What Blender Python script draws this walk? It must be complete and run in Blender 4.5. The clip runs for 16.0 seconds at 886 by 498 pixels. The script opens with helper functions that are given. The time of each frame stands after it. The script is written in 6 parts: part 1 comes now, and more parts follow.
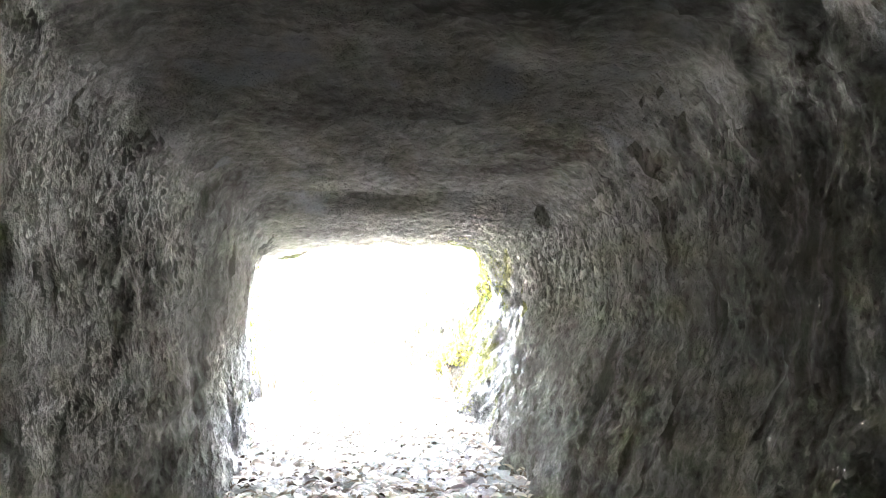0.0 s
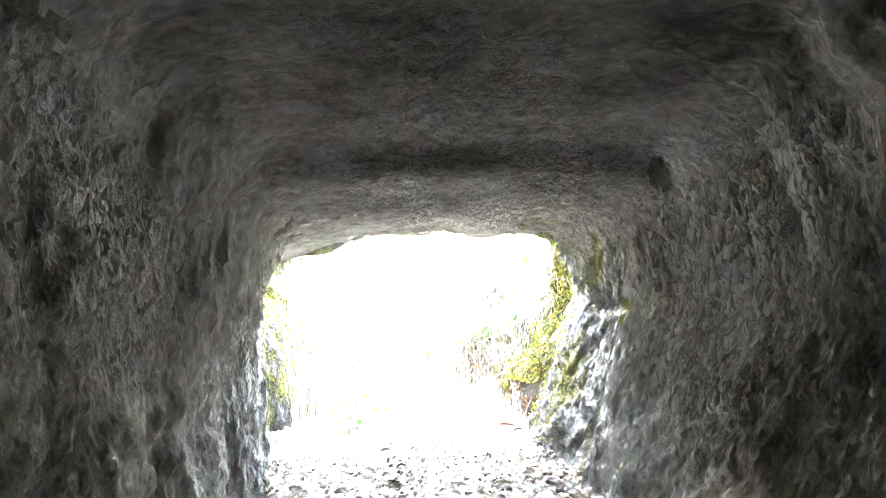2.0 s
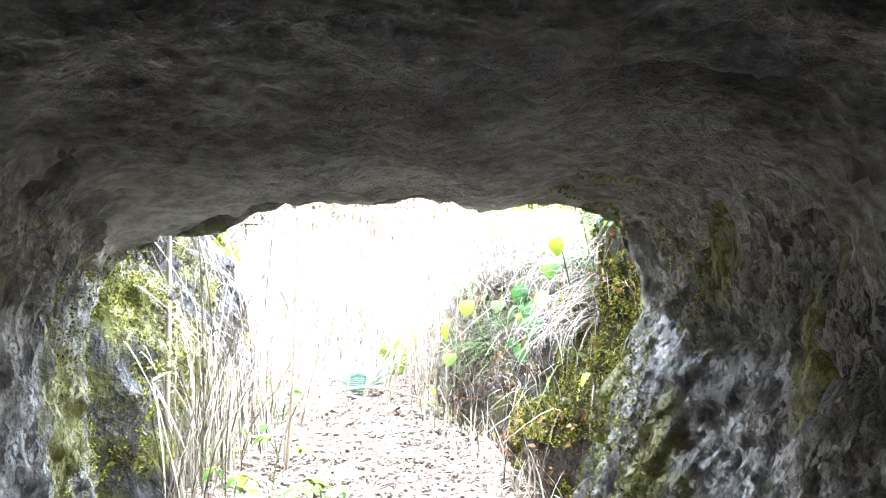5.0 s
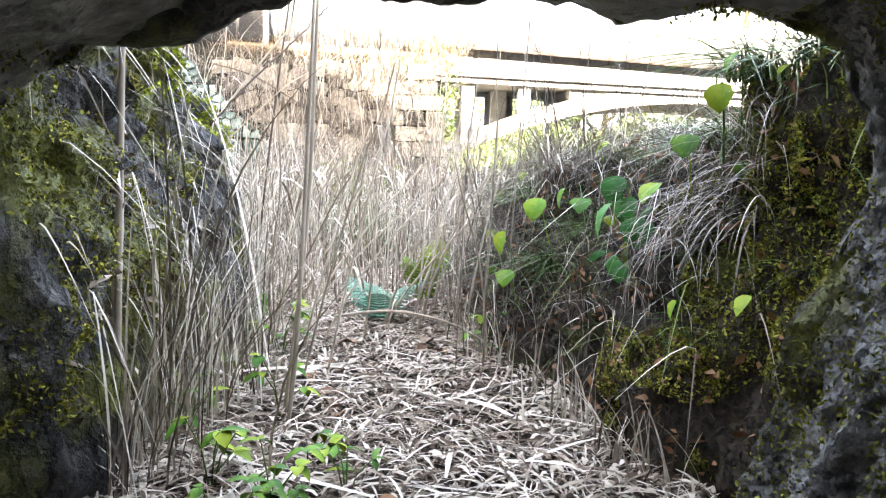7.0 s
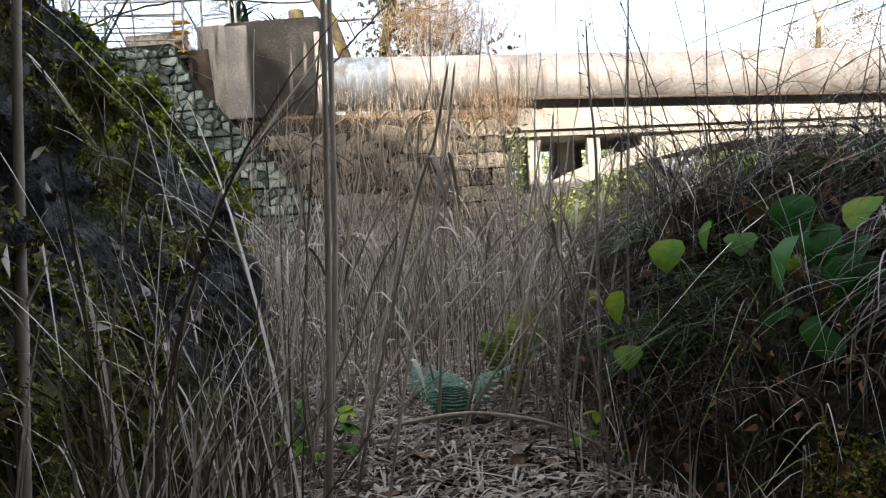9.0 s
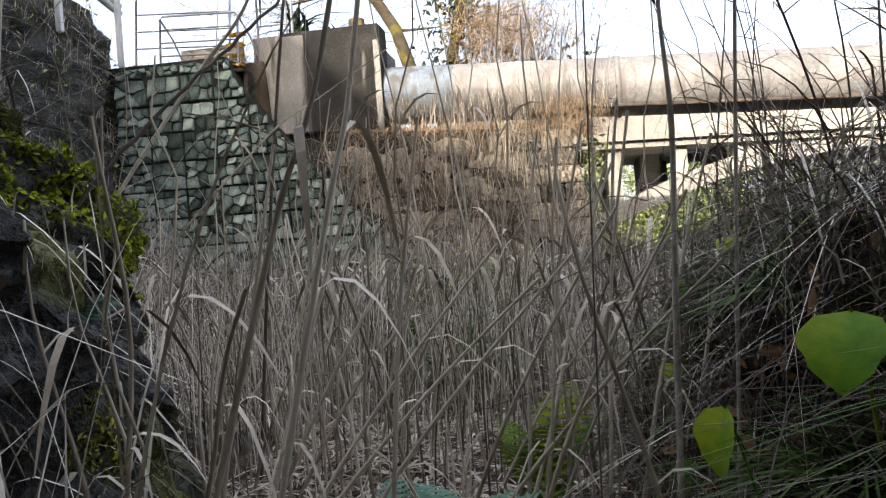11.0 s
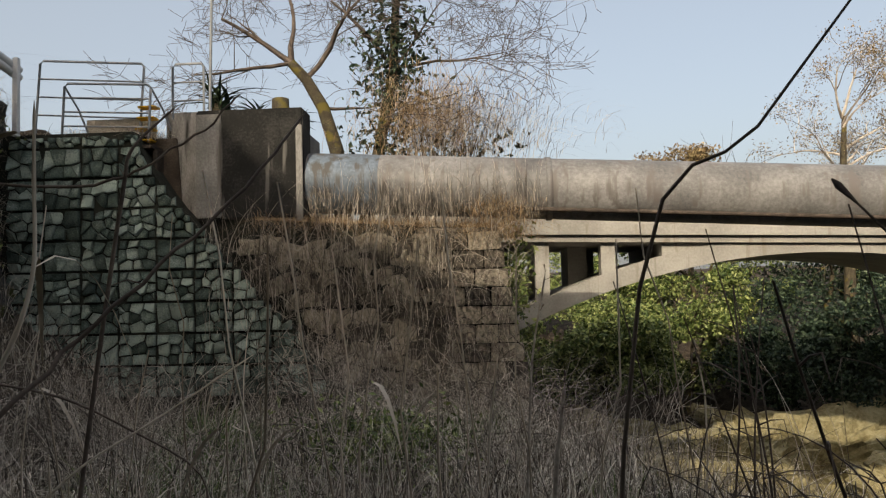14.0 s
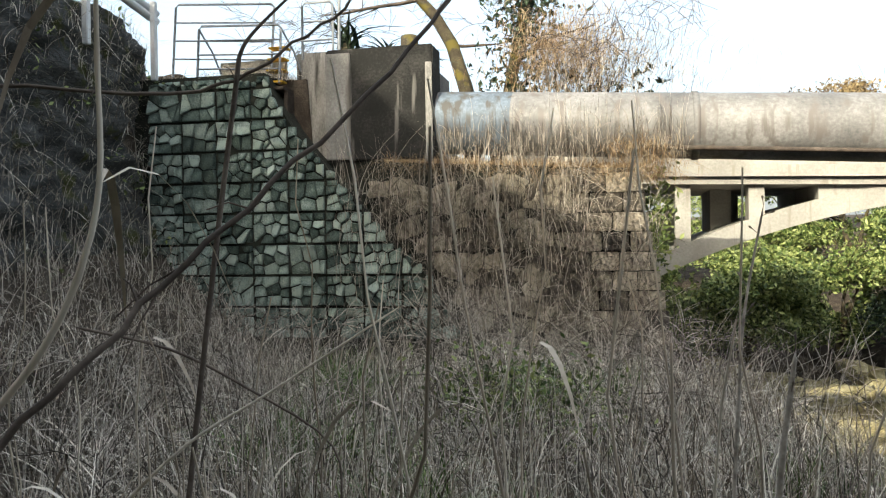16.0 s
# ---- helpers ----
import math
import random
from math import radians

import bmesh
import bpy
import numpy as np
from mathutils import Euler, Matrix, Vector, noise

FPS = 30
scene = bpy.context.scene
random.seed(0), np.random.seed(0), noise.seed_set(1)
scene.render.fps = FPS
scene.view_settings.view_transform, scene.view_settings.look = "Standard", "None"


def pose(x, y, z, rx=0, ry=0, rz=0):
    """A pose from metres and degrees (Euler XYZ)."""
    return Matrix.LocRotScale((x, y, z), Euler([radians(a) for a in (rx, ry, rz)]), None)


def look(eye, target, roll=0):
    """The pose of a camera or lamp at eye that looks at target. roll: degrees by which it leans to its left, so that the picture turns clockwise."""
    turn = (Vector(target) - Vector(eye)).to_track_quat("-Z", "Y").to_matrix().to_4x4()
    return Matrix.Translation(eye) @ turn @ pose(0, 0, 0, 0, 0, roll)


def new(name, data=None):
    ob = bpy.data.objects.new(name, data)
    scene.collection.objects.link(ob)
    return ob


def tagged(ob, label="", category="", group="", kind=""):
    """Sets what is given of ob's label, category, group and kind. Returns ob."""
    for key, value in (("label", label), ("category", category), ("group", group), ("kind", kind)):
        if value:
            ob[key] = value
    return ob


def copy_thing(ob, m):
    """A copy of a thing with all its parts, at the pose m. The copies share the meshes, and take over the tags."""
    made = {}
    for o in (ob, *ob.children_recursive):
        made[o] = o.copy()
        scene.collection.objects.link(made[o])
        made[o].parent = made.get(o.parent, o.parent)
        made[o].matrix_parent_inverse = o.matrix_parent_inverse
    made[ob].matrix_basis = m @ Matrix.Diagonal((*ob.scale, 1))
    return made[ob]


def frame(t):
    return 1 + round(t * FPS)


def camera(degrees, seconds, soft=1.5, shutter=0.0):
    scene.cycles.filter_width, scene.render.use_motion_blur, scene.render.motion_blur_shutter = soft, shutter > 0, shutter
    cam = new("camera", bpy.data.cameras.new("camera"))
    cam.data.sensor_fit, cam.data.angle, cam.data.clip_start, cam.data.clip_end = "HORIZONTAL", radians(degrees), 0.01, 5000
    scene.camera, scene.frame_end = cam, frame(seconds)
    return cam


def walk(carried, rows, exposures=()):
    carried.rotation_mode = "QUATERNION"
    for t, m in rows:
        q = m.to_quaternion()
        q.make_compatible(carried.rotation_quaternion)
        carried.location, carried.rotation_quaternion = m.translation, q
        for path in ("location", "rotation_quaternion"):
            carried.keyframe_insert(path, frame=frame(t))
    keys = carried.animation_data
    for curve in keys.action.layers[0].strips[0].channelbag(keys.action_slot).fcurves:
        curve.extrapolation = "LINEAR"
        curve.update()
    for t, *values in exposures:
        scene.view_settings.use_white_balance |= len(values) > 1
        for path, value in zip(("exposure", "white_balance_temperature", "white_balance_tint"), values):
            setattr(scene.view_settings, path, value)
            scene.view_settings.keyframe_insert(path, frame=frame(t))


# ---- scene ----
cam = camera(57.6, 16.0, soft=1.2)
PATH = [
    (0, (0.059, 0.041, 1.298), (0.214, 2.035, 1.266), -0.1),
    (0.5, (-0.023, 0.401, 1.247), (0.093, 2.398, 1.208), -0.7),
    (1, (0.067, 0.773, 1.192), (0.157, 2.77, 1.151), -1.0),
    (1.5, (0.077, 1.026, 1.147), (0.11, 3.025, 1.121), -1.7),
    (2, (0.057, 1.386, 1.122), (0.084, 3.386, 1.122), -1.4),
    (2.5, (0.168, 1.69, 1.124), (0.17, 3.69, 1.132), -2.2),
    (3, (0.055, 2.033, 1.12), (0.065, 4.033, 1.152), -2.3),
    (3.5, (0.158, 2.42, 1.158), (0.161, 4.42, 1.201), -2.2),
    (6, (0.012, 4.471, 1.117), (0.128, 6.463, 0.978), 1.2),
    (6.5, (-0.074, 4.729, 1.009), (0.046, 6.719, 0.855), 1.7),
    (7, (-0.104, 4.948, 0.863), (-0.036, 6.934, 0.632), 1.3),
    (7.5, (-0.075, 5.261, 0.828), (-0.118, 7.238, 0.524), -0.4),
    (8, (-0.128, 5.6, 0.847), (-0.191, 7.591, 0.666), -2.5),
    (8.5, (-0.147, 5.775, 0.785), (-0.226, 7.772, 0.698), -2.9),
    (10.8, (0.086, 7.253, 0.786), (-0.221, 9.229, 0.753), -5.4),
    (11, (0.086, 7.371, 0.807), (-0.228, 9.346, 0.797), -4.0),
    (11.5, (0.055, 7.678, 0.855), (-0.255, 9.653, 0.904), -3.3),
    (12, (0.13, 7.783, 0.957), (-0.171, 9.759, 1.012), -2.7),
    (12.5, (0.081, 7.887, 1.095), (-0.212, 9.865, 1.137), -2.4),
    (13, (0.053, 7.971, 1.346), (-0.144, 9.961, 1.376), -1.9),
    (13.5, (0.074, 8.104, 1.579), (-0.017, 10.101, 1.631), -1.2),
    (14, (0.101, 8.228, 1.7), (-0.022, 10.221, 1.811), -1.4),
    (14.5, (0.031, 8.371, 1.751), (-0.139, 10.36, 1.866), -0.8),
    (15, (-0.034, 8.455, 1.734), (-0.26, 10.442, 1.784), -0.6),
    (15.5, (-0.053, 8.581, 1.725), (-0.36, 10.557, 1.687), -0.8),
    (16, (-0.095, 8.765, 1.684), (-0.527, 10.718, 1.665), -0.9),
]
walk(cam, [(t, look(eye, target, roll)) for t, eye, target, roll in PATH],
     exposures=[(0,10.2,6800,10),(0.5,9.85,6800,10),(1.5,9.35,6800,10),(2.5,8.9,6800,10),(3.5,8.4,6800,10),(5.8,6.1,6700,10),(6.5,5.25,6600,10),(7,4.75,6600,10),(7.5,4.55,6600,10),(8,3.6,6600,10),(8.5,2.55,6700,10),(8.7,2.4,6700,10),(11,2.3,6700,10),(11.5,1.85,6700,10),(12.5,1.95,6900,10),(13.5,1.2,7000,8),(14.5,0.75,7300,7),(15,0.75,7200,5),(15.5,2.05,6900,6),(16,1.95,6700,1)])

# ---- world, sun, exposure ----
SUN_AZ, SUN_EL = radians(196), radians(27)   # compass turn of the light's source, measured from +y towards +x
world = bpy.data.worlds.new("sky")
scene.world = world
world.use_nodes = True
sky = world.node_tree.nodes.new("ShaderNodeTexSky")
sky.sky_type, sky.sun_disc = "NISHITA", False
sky.sun_elevation, sky.sun_rotation = SUN_EL, SUN_AZ
sky.air_density, sky.dust_density, sky.ozone_density = 0.8, 6.0, 0.6
haze = world.node_tree.nodes.new("ShaderNodeMix")      # thin high haze over the whole sky
haze.data_type = "RGBA"
haze.inputs[0].default_value = 0.4
haze.inputs[7].default_value = (2.5, 2.6, 2.75, 1)
world.node_tree.links.new(sky.outputs[0], haze.inputs[6])
world.node_tree.links.new(haze.outputs[2], world.node_tree.nodes["Background"].inputs[0])
world.node_tree.nodes["Background"].inputs[1].default_value = 0.142
sun = new("sun", bpy.data.lights.new("sun", "SUN"))
sun.data.energy, sun.data.angle, sun.data.color = 1.75, radians(0.6), (1.0, 0.89, 0.73)
sun.matrix_world = look((0, 0, 0), (-math.sin(SUN_AZ) * math.cos(SUN_EL), -math.cos(SUN_AZ) * math.cos(SUN_EL), -math.sin(SUN_EL)))


# ---- materials ----
def material(name, cols, scale=3.0, fine=30.0, rough=0.9, bump=0.5, dist=0.02, stretch=(1, 1, 1), vary=0.0, island=False, spec=0.3, mid=0.5, moss=None, streak=None, half=0.2, pick=None):
    """A surface of two or three colours mixed at two scales, with fine relief. vary: change from piece to piece."""
    m = bpy.data.materials.new(name)
    m.use_nodes = True
    t = m.node_tree
    n, ln = t.nodes, t.links.new
    b = n["Principled BSDF"]
    b.inputs["Roughness"].default_value = rough
    b.inputs["Specular IOR Level"].default_value = spec
    co = n.new("ShaderNodeTexCoord")
    mp = n.new("ShaderNodeMapping")
    mp.inputs["Scale"].default_value = stretch
    ln(co.outputs["Object"], mp.inputs[0])
    big = n.new("ShaderNodeTexNoise")
    big.inputs["Scale"].default_value, big.inputs["Detail"].default_value = scale, 6
    ln(mp.outputs[0], big.inputs["Vector"])
    small = n.new("ShaderNodeTexNoise")
    small.inputs["Scale"].default_value, small.inputs["Detail"].default_value, small.inputs["Roughness"].default_value = fine, 5, 0.65
    ln(mp.outputs[0], small.inputs["Vector"])
    mixf = n.new("ShaderNodeMath")
    mixf.operation = "MULTIPLY_ADD"
    mixf.inputs[1].default_value = 0.55
    ln(big.outputs[0], mixf.inputs[0])
    sc = n.new("ShaderNodeMath")
    sc.operation = "MULTIPLY"
    sc.inputs[1].default_value = 0.45
    ln(small.outputs[0], sc.inputs[0])
    ln(sc.outputs[0], mixf.inputs[2])
    fac = mixf.outputs[0]
    if vary or island:
        src = n.new("ShaderNodeNewGeometry").outputs["Random Per Island"] if island else n.new("ShaderNodeObjectInfo").outputs["Random"]
        v = n.new("ShaderNodeMath")
        v.operation = "MULTIPLY_ADD"
        v.inputs[1].default_value = vary
        ln(src, v.inputs[0])
        sub = n.new("ShaderNodeMath")
        sub.operation = "SUBTRACT"
        sub.inputs[1].default_value = vary / 2
        ln(fac, sub.inputs[0])
        ln(sub.outputs[0], v.inputs[2])
        fac = v.outputs[0]
    ramp = n.new("ShaderNodeValToRGB")
    el = ramp.color_ramp.elements
    el[0].position, el[0].color = mid - half, (*cols[0], 1)
    el[1].position, el[1].color = mid + half, (*cols[-1], 1)
    if len(cols) == 3:
        e = el.new(mid)
        e.color = (*cols[1], 1)
    ln(fac, ramp.inputs[0])
    colour = ramp.outputs[0]
    for extra, axis in ((moss, "n"), (streak, "s")):
        if not extra:
            continue
        col, amount = extra
        pn = n.new("ShaderNodeTexNoise")
        pn.inputs["Detail"].default_value = 7
        if axis == "s":
            m2 = n.new("ShaderNodeMapping")
            m2.inputs["Scale"].default_value = (5, 5, 0.5)
            ln(co.outputs["Object"], m2.inputs[0])
            ln(m2.outputs[0], pn.inputs["Vector"])
            pn.inputs["Scale"].default_value = 1.0
        else:
            ln(co.outputs["Object"], pn.inputs["Vector"])
            pn.inputs["Scale"].default_value = 2.3
        pr = n.new("ShaderNodeMapRange")
        pr.inputs[1].default_value, pr.inputs[2].default_value = 0.62 - amount * 0.25, 0.7 - amount * 0.2
        ln(pn.outputs[0], pr.inputs[0])
        mx = n.new("ShaderNodeMix")
        mx.data_type = "RGBA"
        ln(pr.outputs[0], mx.inputs[0])
        ln(colour, mx.inputs[6])
        mx.inputs[7].default_value = (*col, 1)
        colour = mx.outputs[2]
    ln(colour, b.inputs["Base Color"])
    if bump:
        bp = n.new("ShaderNodeBump")
        bp.inputs["Strength"].default_value, bp.inputs["Distance"].default_value = bump, dist
        ln(small.outputs[0], bp.inputs["Height"])
        ln(bp.outputs[0], b.inputs["Normal"])
        if pick:      # short tool marks and pits
            m3 = n.new("ShaderNodeMapping")
            m3.inputs["Scale"].default_value = pick
            wv = n.new("ShaderNodeVectorMath")
            wv.operation = "MULTIPLY_ADD"
            wv.inputs[1].default_value = (0.12, 0.12, 0.12)
            ln(small.outputs[1], wv.inputs[0])
            ln(co.outputs["Object"], wv.inputs[2])
            ln(wv.outputs[0], m3.inputs[0])
            vo = n.new("ShaderNodeTexVoronoi")
            vo.inputs["Scale"].default_value = 1.0
            ln(m3.outputs[0], vo.inputs["Vector"])
            b2 = n.new("ShaderNodeBump")
            b2.inputs["Strength"].default_value, b2.inputs["Distance"].default_value = 0.9, 0.024
            ln(vo.outputs[0], b2.inputs["Height"])
            ln(bp.outputs[0], b2.inputs["Normal"])
            ln(b2.outputs[0], b.inputs["Normal"])
    return m


M_TUNNEL = material("hewn_rock", [(0.165, 0.156, 0.14), (0.35, 0.336, 0.308), (0.6, 0.588, 0.56)], 2.2, 26, 0.85, 1.0, 0.09, (1, 1, 0.7), streak=((0.16, 0.15, 0.13), 0.2), half=0.12, pick=(34, 34, 13))
M_CEIL = material("hewn_ceiling_rock", [(0.175, 0.166, 0.15), (0.375, 0.36, 0.332), (0.64, 0.628, 0.6)], 1.8, 28, 0.85, 1.0, 0.1, (0.55, 1, 1), half=0.11, pick=(6, 28, 28), moss=((0.52, 0.54, 0.57), 0.1))
M_DAMP = material("damp_mossy_rock", [(0.035, 0.033, 0.03), (0.15, 0.143, 0.13), (0.42, 0.41, 0.39)], 7.0, 34, 0.6, 1.0, 0.06, half=0.14, moss=((0.17, 0.165, 0.03), 0.4), pick=(26, 26, 16))
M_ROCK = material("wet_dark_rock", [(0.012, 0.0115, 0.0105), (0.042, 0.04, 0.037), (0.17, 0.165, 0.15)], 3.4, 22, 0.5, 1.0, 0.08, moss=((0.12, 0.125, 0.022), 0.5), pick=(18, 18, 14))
M_EARTH = material("litter_earth", [(0.015, 0.011, 0.008), (0.05, 0.038, 0.028), (0.14, 0.115, 0.09)], 3.0, 35, 0.95, 0.9, 0.03)
M_BANK = material("bank_soil", [(0.012, 0.009, 0.006), (0.04, 0.031, 0.02), (0.12, 0.096, 0.065)], 3.5, 28, 0.95, 1.0, 0.05, pick=(30, 30, 30), moss=((0.09, 0.10, 0.02), 0.3))
# floor colour lightened so that it throws light up onto the tunnel roof
M_PALE_FLOOR = material("pale_bounce_floor", [(0.09, 0.08, 0.068), (0.22, 0.203, 0.18), (0.4, 0.375, 0.34)], 2.5, 40, 0.95, 0.8, 0.02)
M_HILL = material("hill_ground", [(0.05, 0.05, 0.03), (0.10, 0.09, 0.06), (0.18, 0.16, 0.11)], 0.8, 9, 0.95, 0.6, 0.05)
M_STRAW = material("dry_straw", [(0.11, 0.085, 0.06), (0.42, 0.355, 0.275), (0.82, 0.76, 0.66)], 2, 20, 0.75, 0, vary=0.75, island=True)
M_TWIG = material("grey_twig", [(0.06, 0.051, 0.043), (0.25, 0.216, 0.184), (0.6, 0.545, 0.48)], 3, 30, 0.8, 0, vary=0.65, island=True)
M_RUST = material("rusty_vine", [(0.16, 0.10, 0.055), (0.34, 0.235, 0.14), (0.52, 0.41, 0.27)], 3, 30, 0.85, 0, vary=0.5, island=True)
M_REED = material("dry_reed", [(0.22, 0.175, 0.13), (0.48, 0.41, 0.325), (0.7, 0.63, 0.53)], 4, 18, 0.6, 0.3, 0.004, (1, 1, 0.25), vary=0.35)
M_DARKSTEM = material("dark_stem", [(0.03, 0.024, 0.02), (0.085, 0.066, 0.055), (0.18, 0.145, 0.12)], 6, 40, 0.7, 0.4, 0.004, vary=0.2)
M_LITTER = material("leaf_litter", [(0.10, 0.067, 0.045), (0.36, 0.29, 0.22), (0.68, 0.61, 0.52)], 4, 30, 0.8, 0, vary=0.6, island=True)
M_BROWNLEAF = material("brown_leaf", [(0.10, 0.045, 0.02), (0.22, 0.11, 0.05), (0.35, 0.2, 0.1)], 8, 50, 0.6, 0.3, 0.004, vary=0.3)
M_GRASS = material("green_grass", [(0.03, 0.07, 0.012), (0.07, 0.14, 0.025), (0.16, 0.22, 0.05)], 3, 20, 0.55, 0, vary=0.5, island=True)
M_LEAF = material("bright_leaf", [(0.04, 0.13, 0.008), (0.12, 0.26, 0.01), (0.28, 0.36, 0.012)], 6, 40, 0.6, 0.3, 0.003, vary=0.5)
M_DEEPLEAF = material("deep_green_leaf", [(0.008, 0.06, 0.008), (0.02, 0.13, 0.015), (0.05, 0.2, 0.03)], 6, 40, 0.45, 0.3, 0.003, vary=0.4)
M_FERN = material("fern_green", [(0.05, 0.13, 0.09), (0.10, 0.23, 0.16), (0.2, 0.34, 0.24)], 3, 20, 0.5, 0, vary=0.3, island=True)
M_MOSS = material("moss", [(0.06, 0.065, 0.01), (0.19, 0.19, 0.025), (0.37, 0.36, 0.06)], 5, 40, 0.95, 0, vary=0.5, island=True)
M_CRESTMOSS = material("fresh_moss", [(0.12, 0.15, 0.008), (0.27, 0.33, 0.012), (0.42, 0.46, 0.03)], 5, 40, 0.95, 0, vary=0.4, island=True)
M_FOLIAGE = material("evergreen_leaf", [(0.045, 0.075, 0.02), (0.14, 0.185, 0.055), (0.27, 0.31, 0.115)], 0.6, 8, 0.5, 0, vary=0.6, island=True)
# dark ivy and palm leaves; on far bank trees it paints in their shade
M_DARK_SHADEFOL = material("dark_leaf_with_shade", [(0.008, 0.018, 0.012), (0.02, 0.04, 0.025), (0.05, 0.075, 0.04)], 0.6, 8, 0.55, 0, vary=0.6, island=True)
M_AUTUMN = material("autumn_leaf", [(0.08, 0.055, 0.028), (0.19, 0.13, 0.07), (0.3, 0.235, 0.125)], 0.6, 8, 0.6, 0, vary=0.6, island=True)
M_BARK = material("mossy_bark", [(0.025, 0.02, 0.015), (0.06, 0.05, 0.034), (0.12, 0.105, 0.06)], 6, 40, 0.9, 0.6, 0.02, moss=((0.12, 0.10, 0.025), 0.25))
M_GREENSTONE = material("green_grey_stone", [(0.025, 0.04, 0.036), (0.12, 0.165, 0.147), (0.38, 0.455, 0.412)], 5, 40, 0.8, 0.9, 0.04, vary=0.36)
M_MORTAR = material("dark_mortar", [(0.008, 0.009, 0.007), (0.018, 0.02, 0.015), (0.045, 0.045, 0.035)], 6, 40, 0.95, 0.6, 0.02)
M_SANDSTONE = material("warm_block_stone", [(0.075, 0.067, 0.06), (0.25, 0.218, 0.182), (0.46, 0.41, 0.335)], 2.6, 32, 0.9, 1.0, 0.05, vary=0.42, pick=(7, 3, 5))
M_RUBBLE = material("tan_rubble_stone", [(0.08, 0.071, 0.06), (0.28, 0.247, 0.2), (0.5, 0.45, 0.365)], 4, 28, 0.9, 1.0, 0.05, vary=0.5, pick=(6, 6, 6))
M_CONC = material("stained_concrete", [(0.09, 0.088, 0.085), (0.2, 0.196, 0.19), (0.36, 0.355, 0.345)], 1.4, 22, 0.9, 0.3, 0.01, streak=((0.13, 0.12, 0.11), 0.2))
M_BLACKCONC = material("mould_black_concrete", [(0.006, 0.006, 0.006), (0.016, 0.0157, 0.0152), (0.06, 0.058, 0.055)], 1.6, 22, 0.9, 0.4, 0.02, streak=((0.13, 0.125, 0.118), 0.0))
M_PILASTER = material("streaked_concrete", [(0.07, 0.066, 0.06), (0.24, 0.233, 0.222), (0.42, 0.41, 0.395)], 1.6, 20, 0.9, 0.4, 0.012, (3, 3, 0.8), streak=((0.04, 0.038, 0.034), 0.45))
M_PIPE = material("weathered_pipe_paint", [(0.08, 0.08, 0.083), (0.19, 0.187, 0.188), (0.34, 0.334, 0.334)], 1.2, 16, 0.5, 0.15, 0.006, streak=((0.16, 0.145, 0.14), 0.3))
M_BLUESHADE = material("pipe_blue_shade", [(0.07, 0.07, 0.075), (0.13, 0.16, 0.2), (0.22, 0.28, 0.36)], 2.4, 18, 0.6, 0.3, 0.008, streak=((0.09, 0.088, 0.085), 0.4))
M_BRIDGE = material("pale_bridge_concrete", [(0.2, 0.193, 0.18), (0.31, 0.3, 0.28), (0.42, 0.41, 0.385)], 1.1, 18, 0.85, 0.2, 0.008, streak=((0.24, 0.225, 0.2), 0.15))
M_STEEL = material("galvanised_steel", [(0.13, 0.14, 0.16), (0.2, 0.215, 0.235), (0.3, 0.315, 0.33)], 6, 40, 0.45, 0.1, 0.002, spec=0.6)
M_YELLOW = material("yellow_paint", [(0.5, 0.28, 0.02), (0.65, 0.38, 0.03), (0.7, 0.45, 0.06)], 5, 30, 0.5, 0.1, 0.002)
M_OCHRE = material("ochre_river_rock", [(0.10, 0.085, 0.045), (0.31, 0.27, 0.15), (0.5, 0.46, 0.31)], 1.1, 7, 0.85, 0.8, 0.1)
M_BLUFF = material("smooth_dark_bluff_rock", [(0.022, 0.023, 0.022), (0.055, 0.057, 0.056), (0.12, 0.12, 0.115)], 1.3, 14, 0.8, 1.0, 0.08, (0.6, 0.6, 1.4), moss=((0.06, 0.065, 0.02), 0.2))
M_BOUNCE = material("pale_bounce_ground", [(0.3, 0.28, 0.25), (0.42, 0.395, 0.35), (0.55, 0.52, 0.47)], 2, 30, 0.9, 0.5, 0.02)
M_WATER = material("river_water", [(0.02, 0.025, 0.02), (0.03, 0.035, 0.03)], 1, 6, 0.12, 0.4, 0.02, spec=0.5)
M_GUARD = material("guardrail_white", [(0.5, 0.51, 0.52), (0.66, 0.67, 0.68)], 4, 30, 0.5, 0.1, 0.002)


# ---- building helpers ----
def link_mesh(name, verts, faces, mat, parent=None, smooth=False):
    me = bpy.data.meshes.new(name)
    me.from_pydata([tuple(v) for v in verts], [], faces)
    me.materials.append(mat)
    if smooth:
        me.shade_smooth()
    ob = new(name, me)
    if parent:
        ob.parent = parent
    return ob


def fast_mesh(name, V, F, mat, parent=None, smooth=False):
    """A mesh from arrays of corners and of faces with one number of corners."""
    V, F = np.asarray(V, dtype=np.float32), np.asarray(F, dtype=np.int32)
    me = bpy.data.meshes.new(name)
    me.vertices.add(len(V))
    me.vertices.foreach_set("co", V.ravel())
    k = F.shape[1]
    me.loops.add(F.size)
    me.loops.foreach_set("vertex_index", F.ravel())
    me.polygons.add(len(F))
    me.polygons.foreach_set("loop_start", np.arange(len(F), dtype=np.int32) * k)
    me.update(calc_edges=True)
    me.materials.append(mat)
    if smooth:
        me.shade_smooth()
    ob = new(name, me)
    if parent:
        ob.parent = parent
    return ob


def part(name, bm, mat, parent, label=""):
    me = bpy.data.meshes.new(name)
    bm.to_mesh(me)
    bm.free()
    me.materials.append(mat)
    ob = new(name, me)
    ob.parent = parent
    return tagged(ob, label) if label else ob


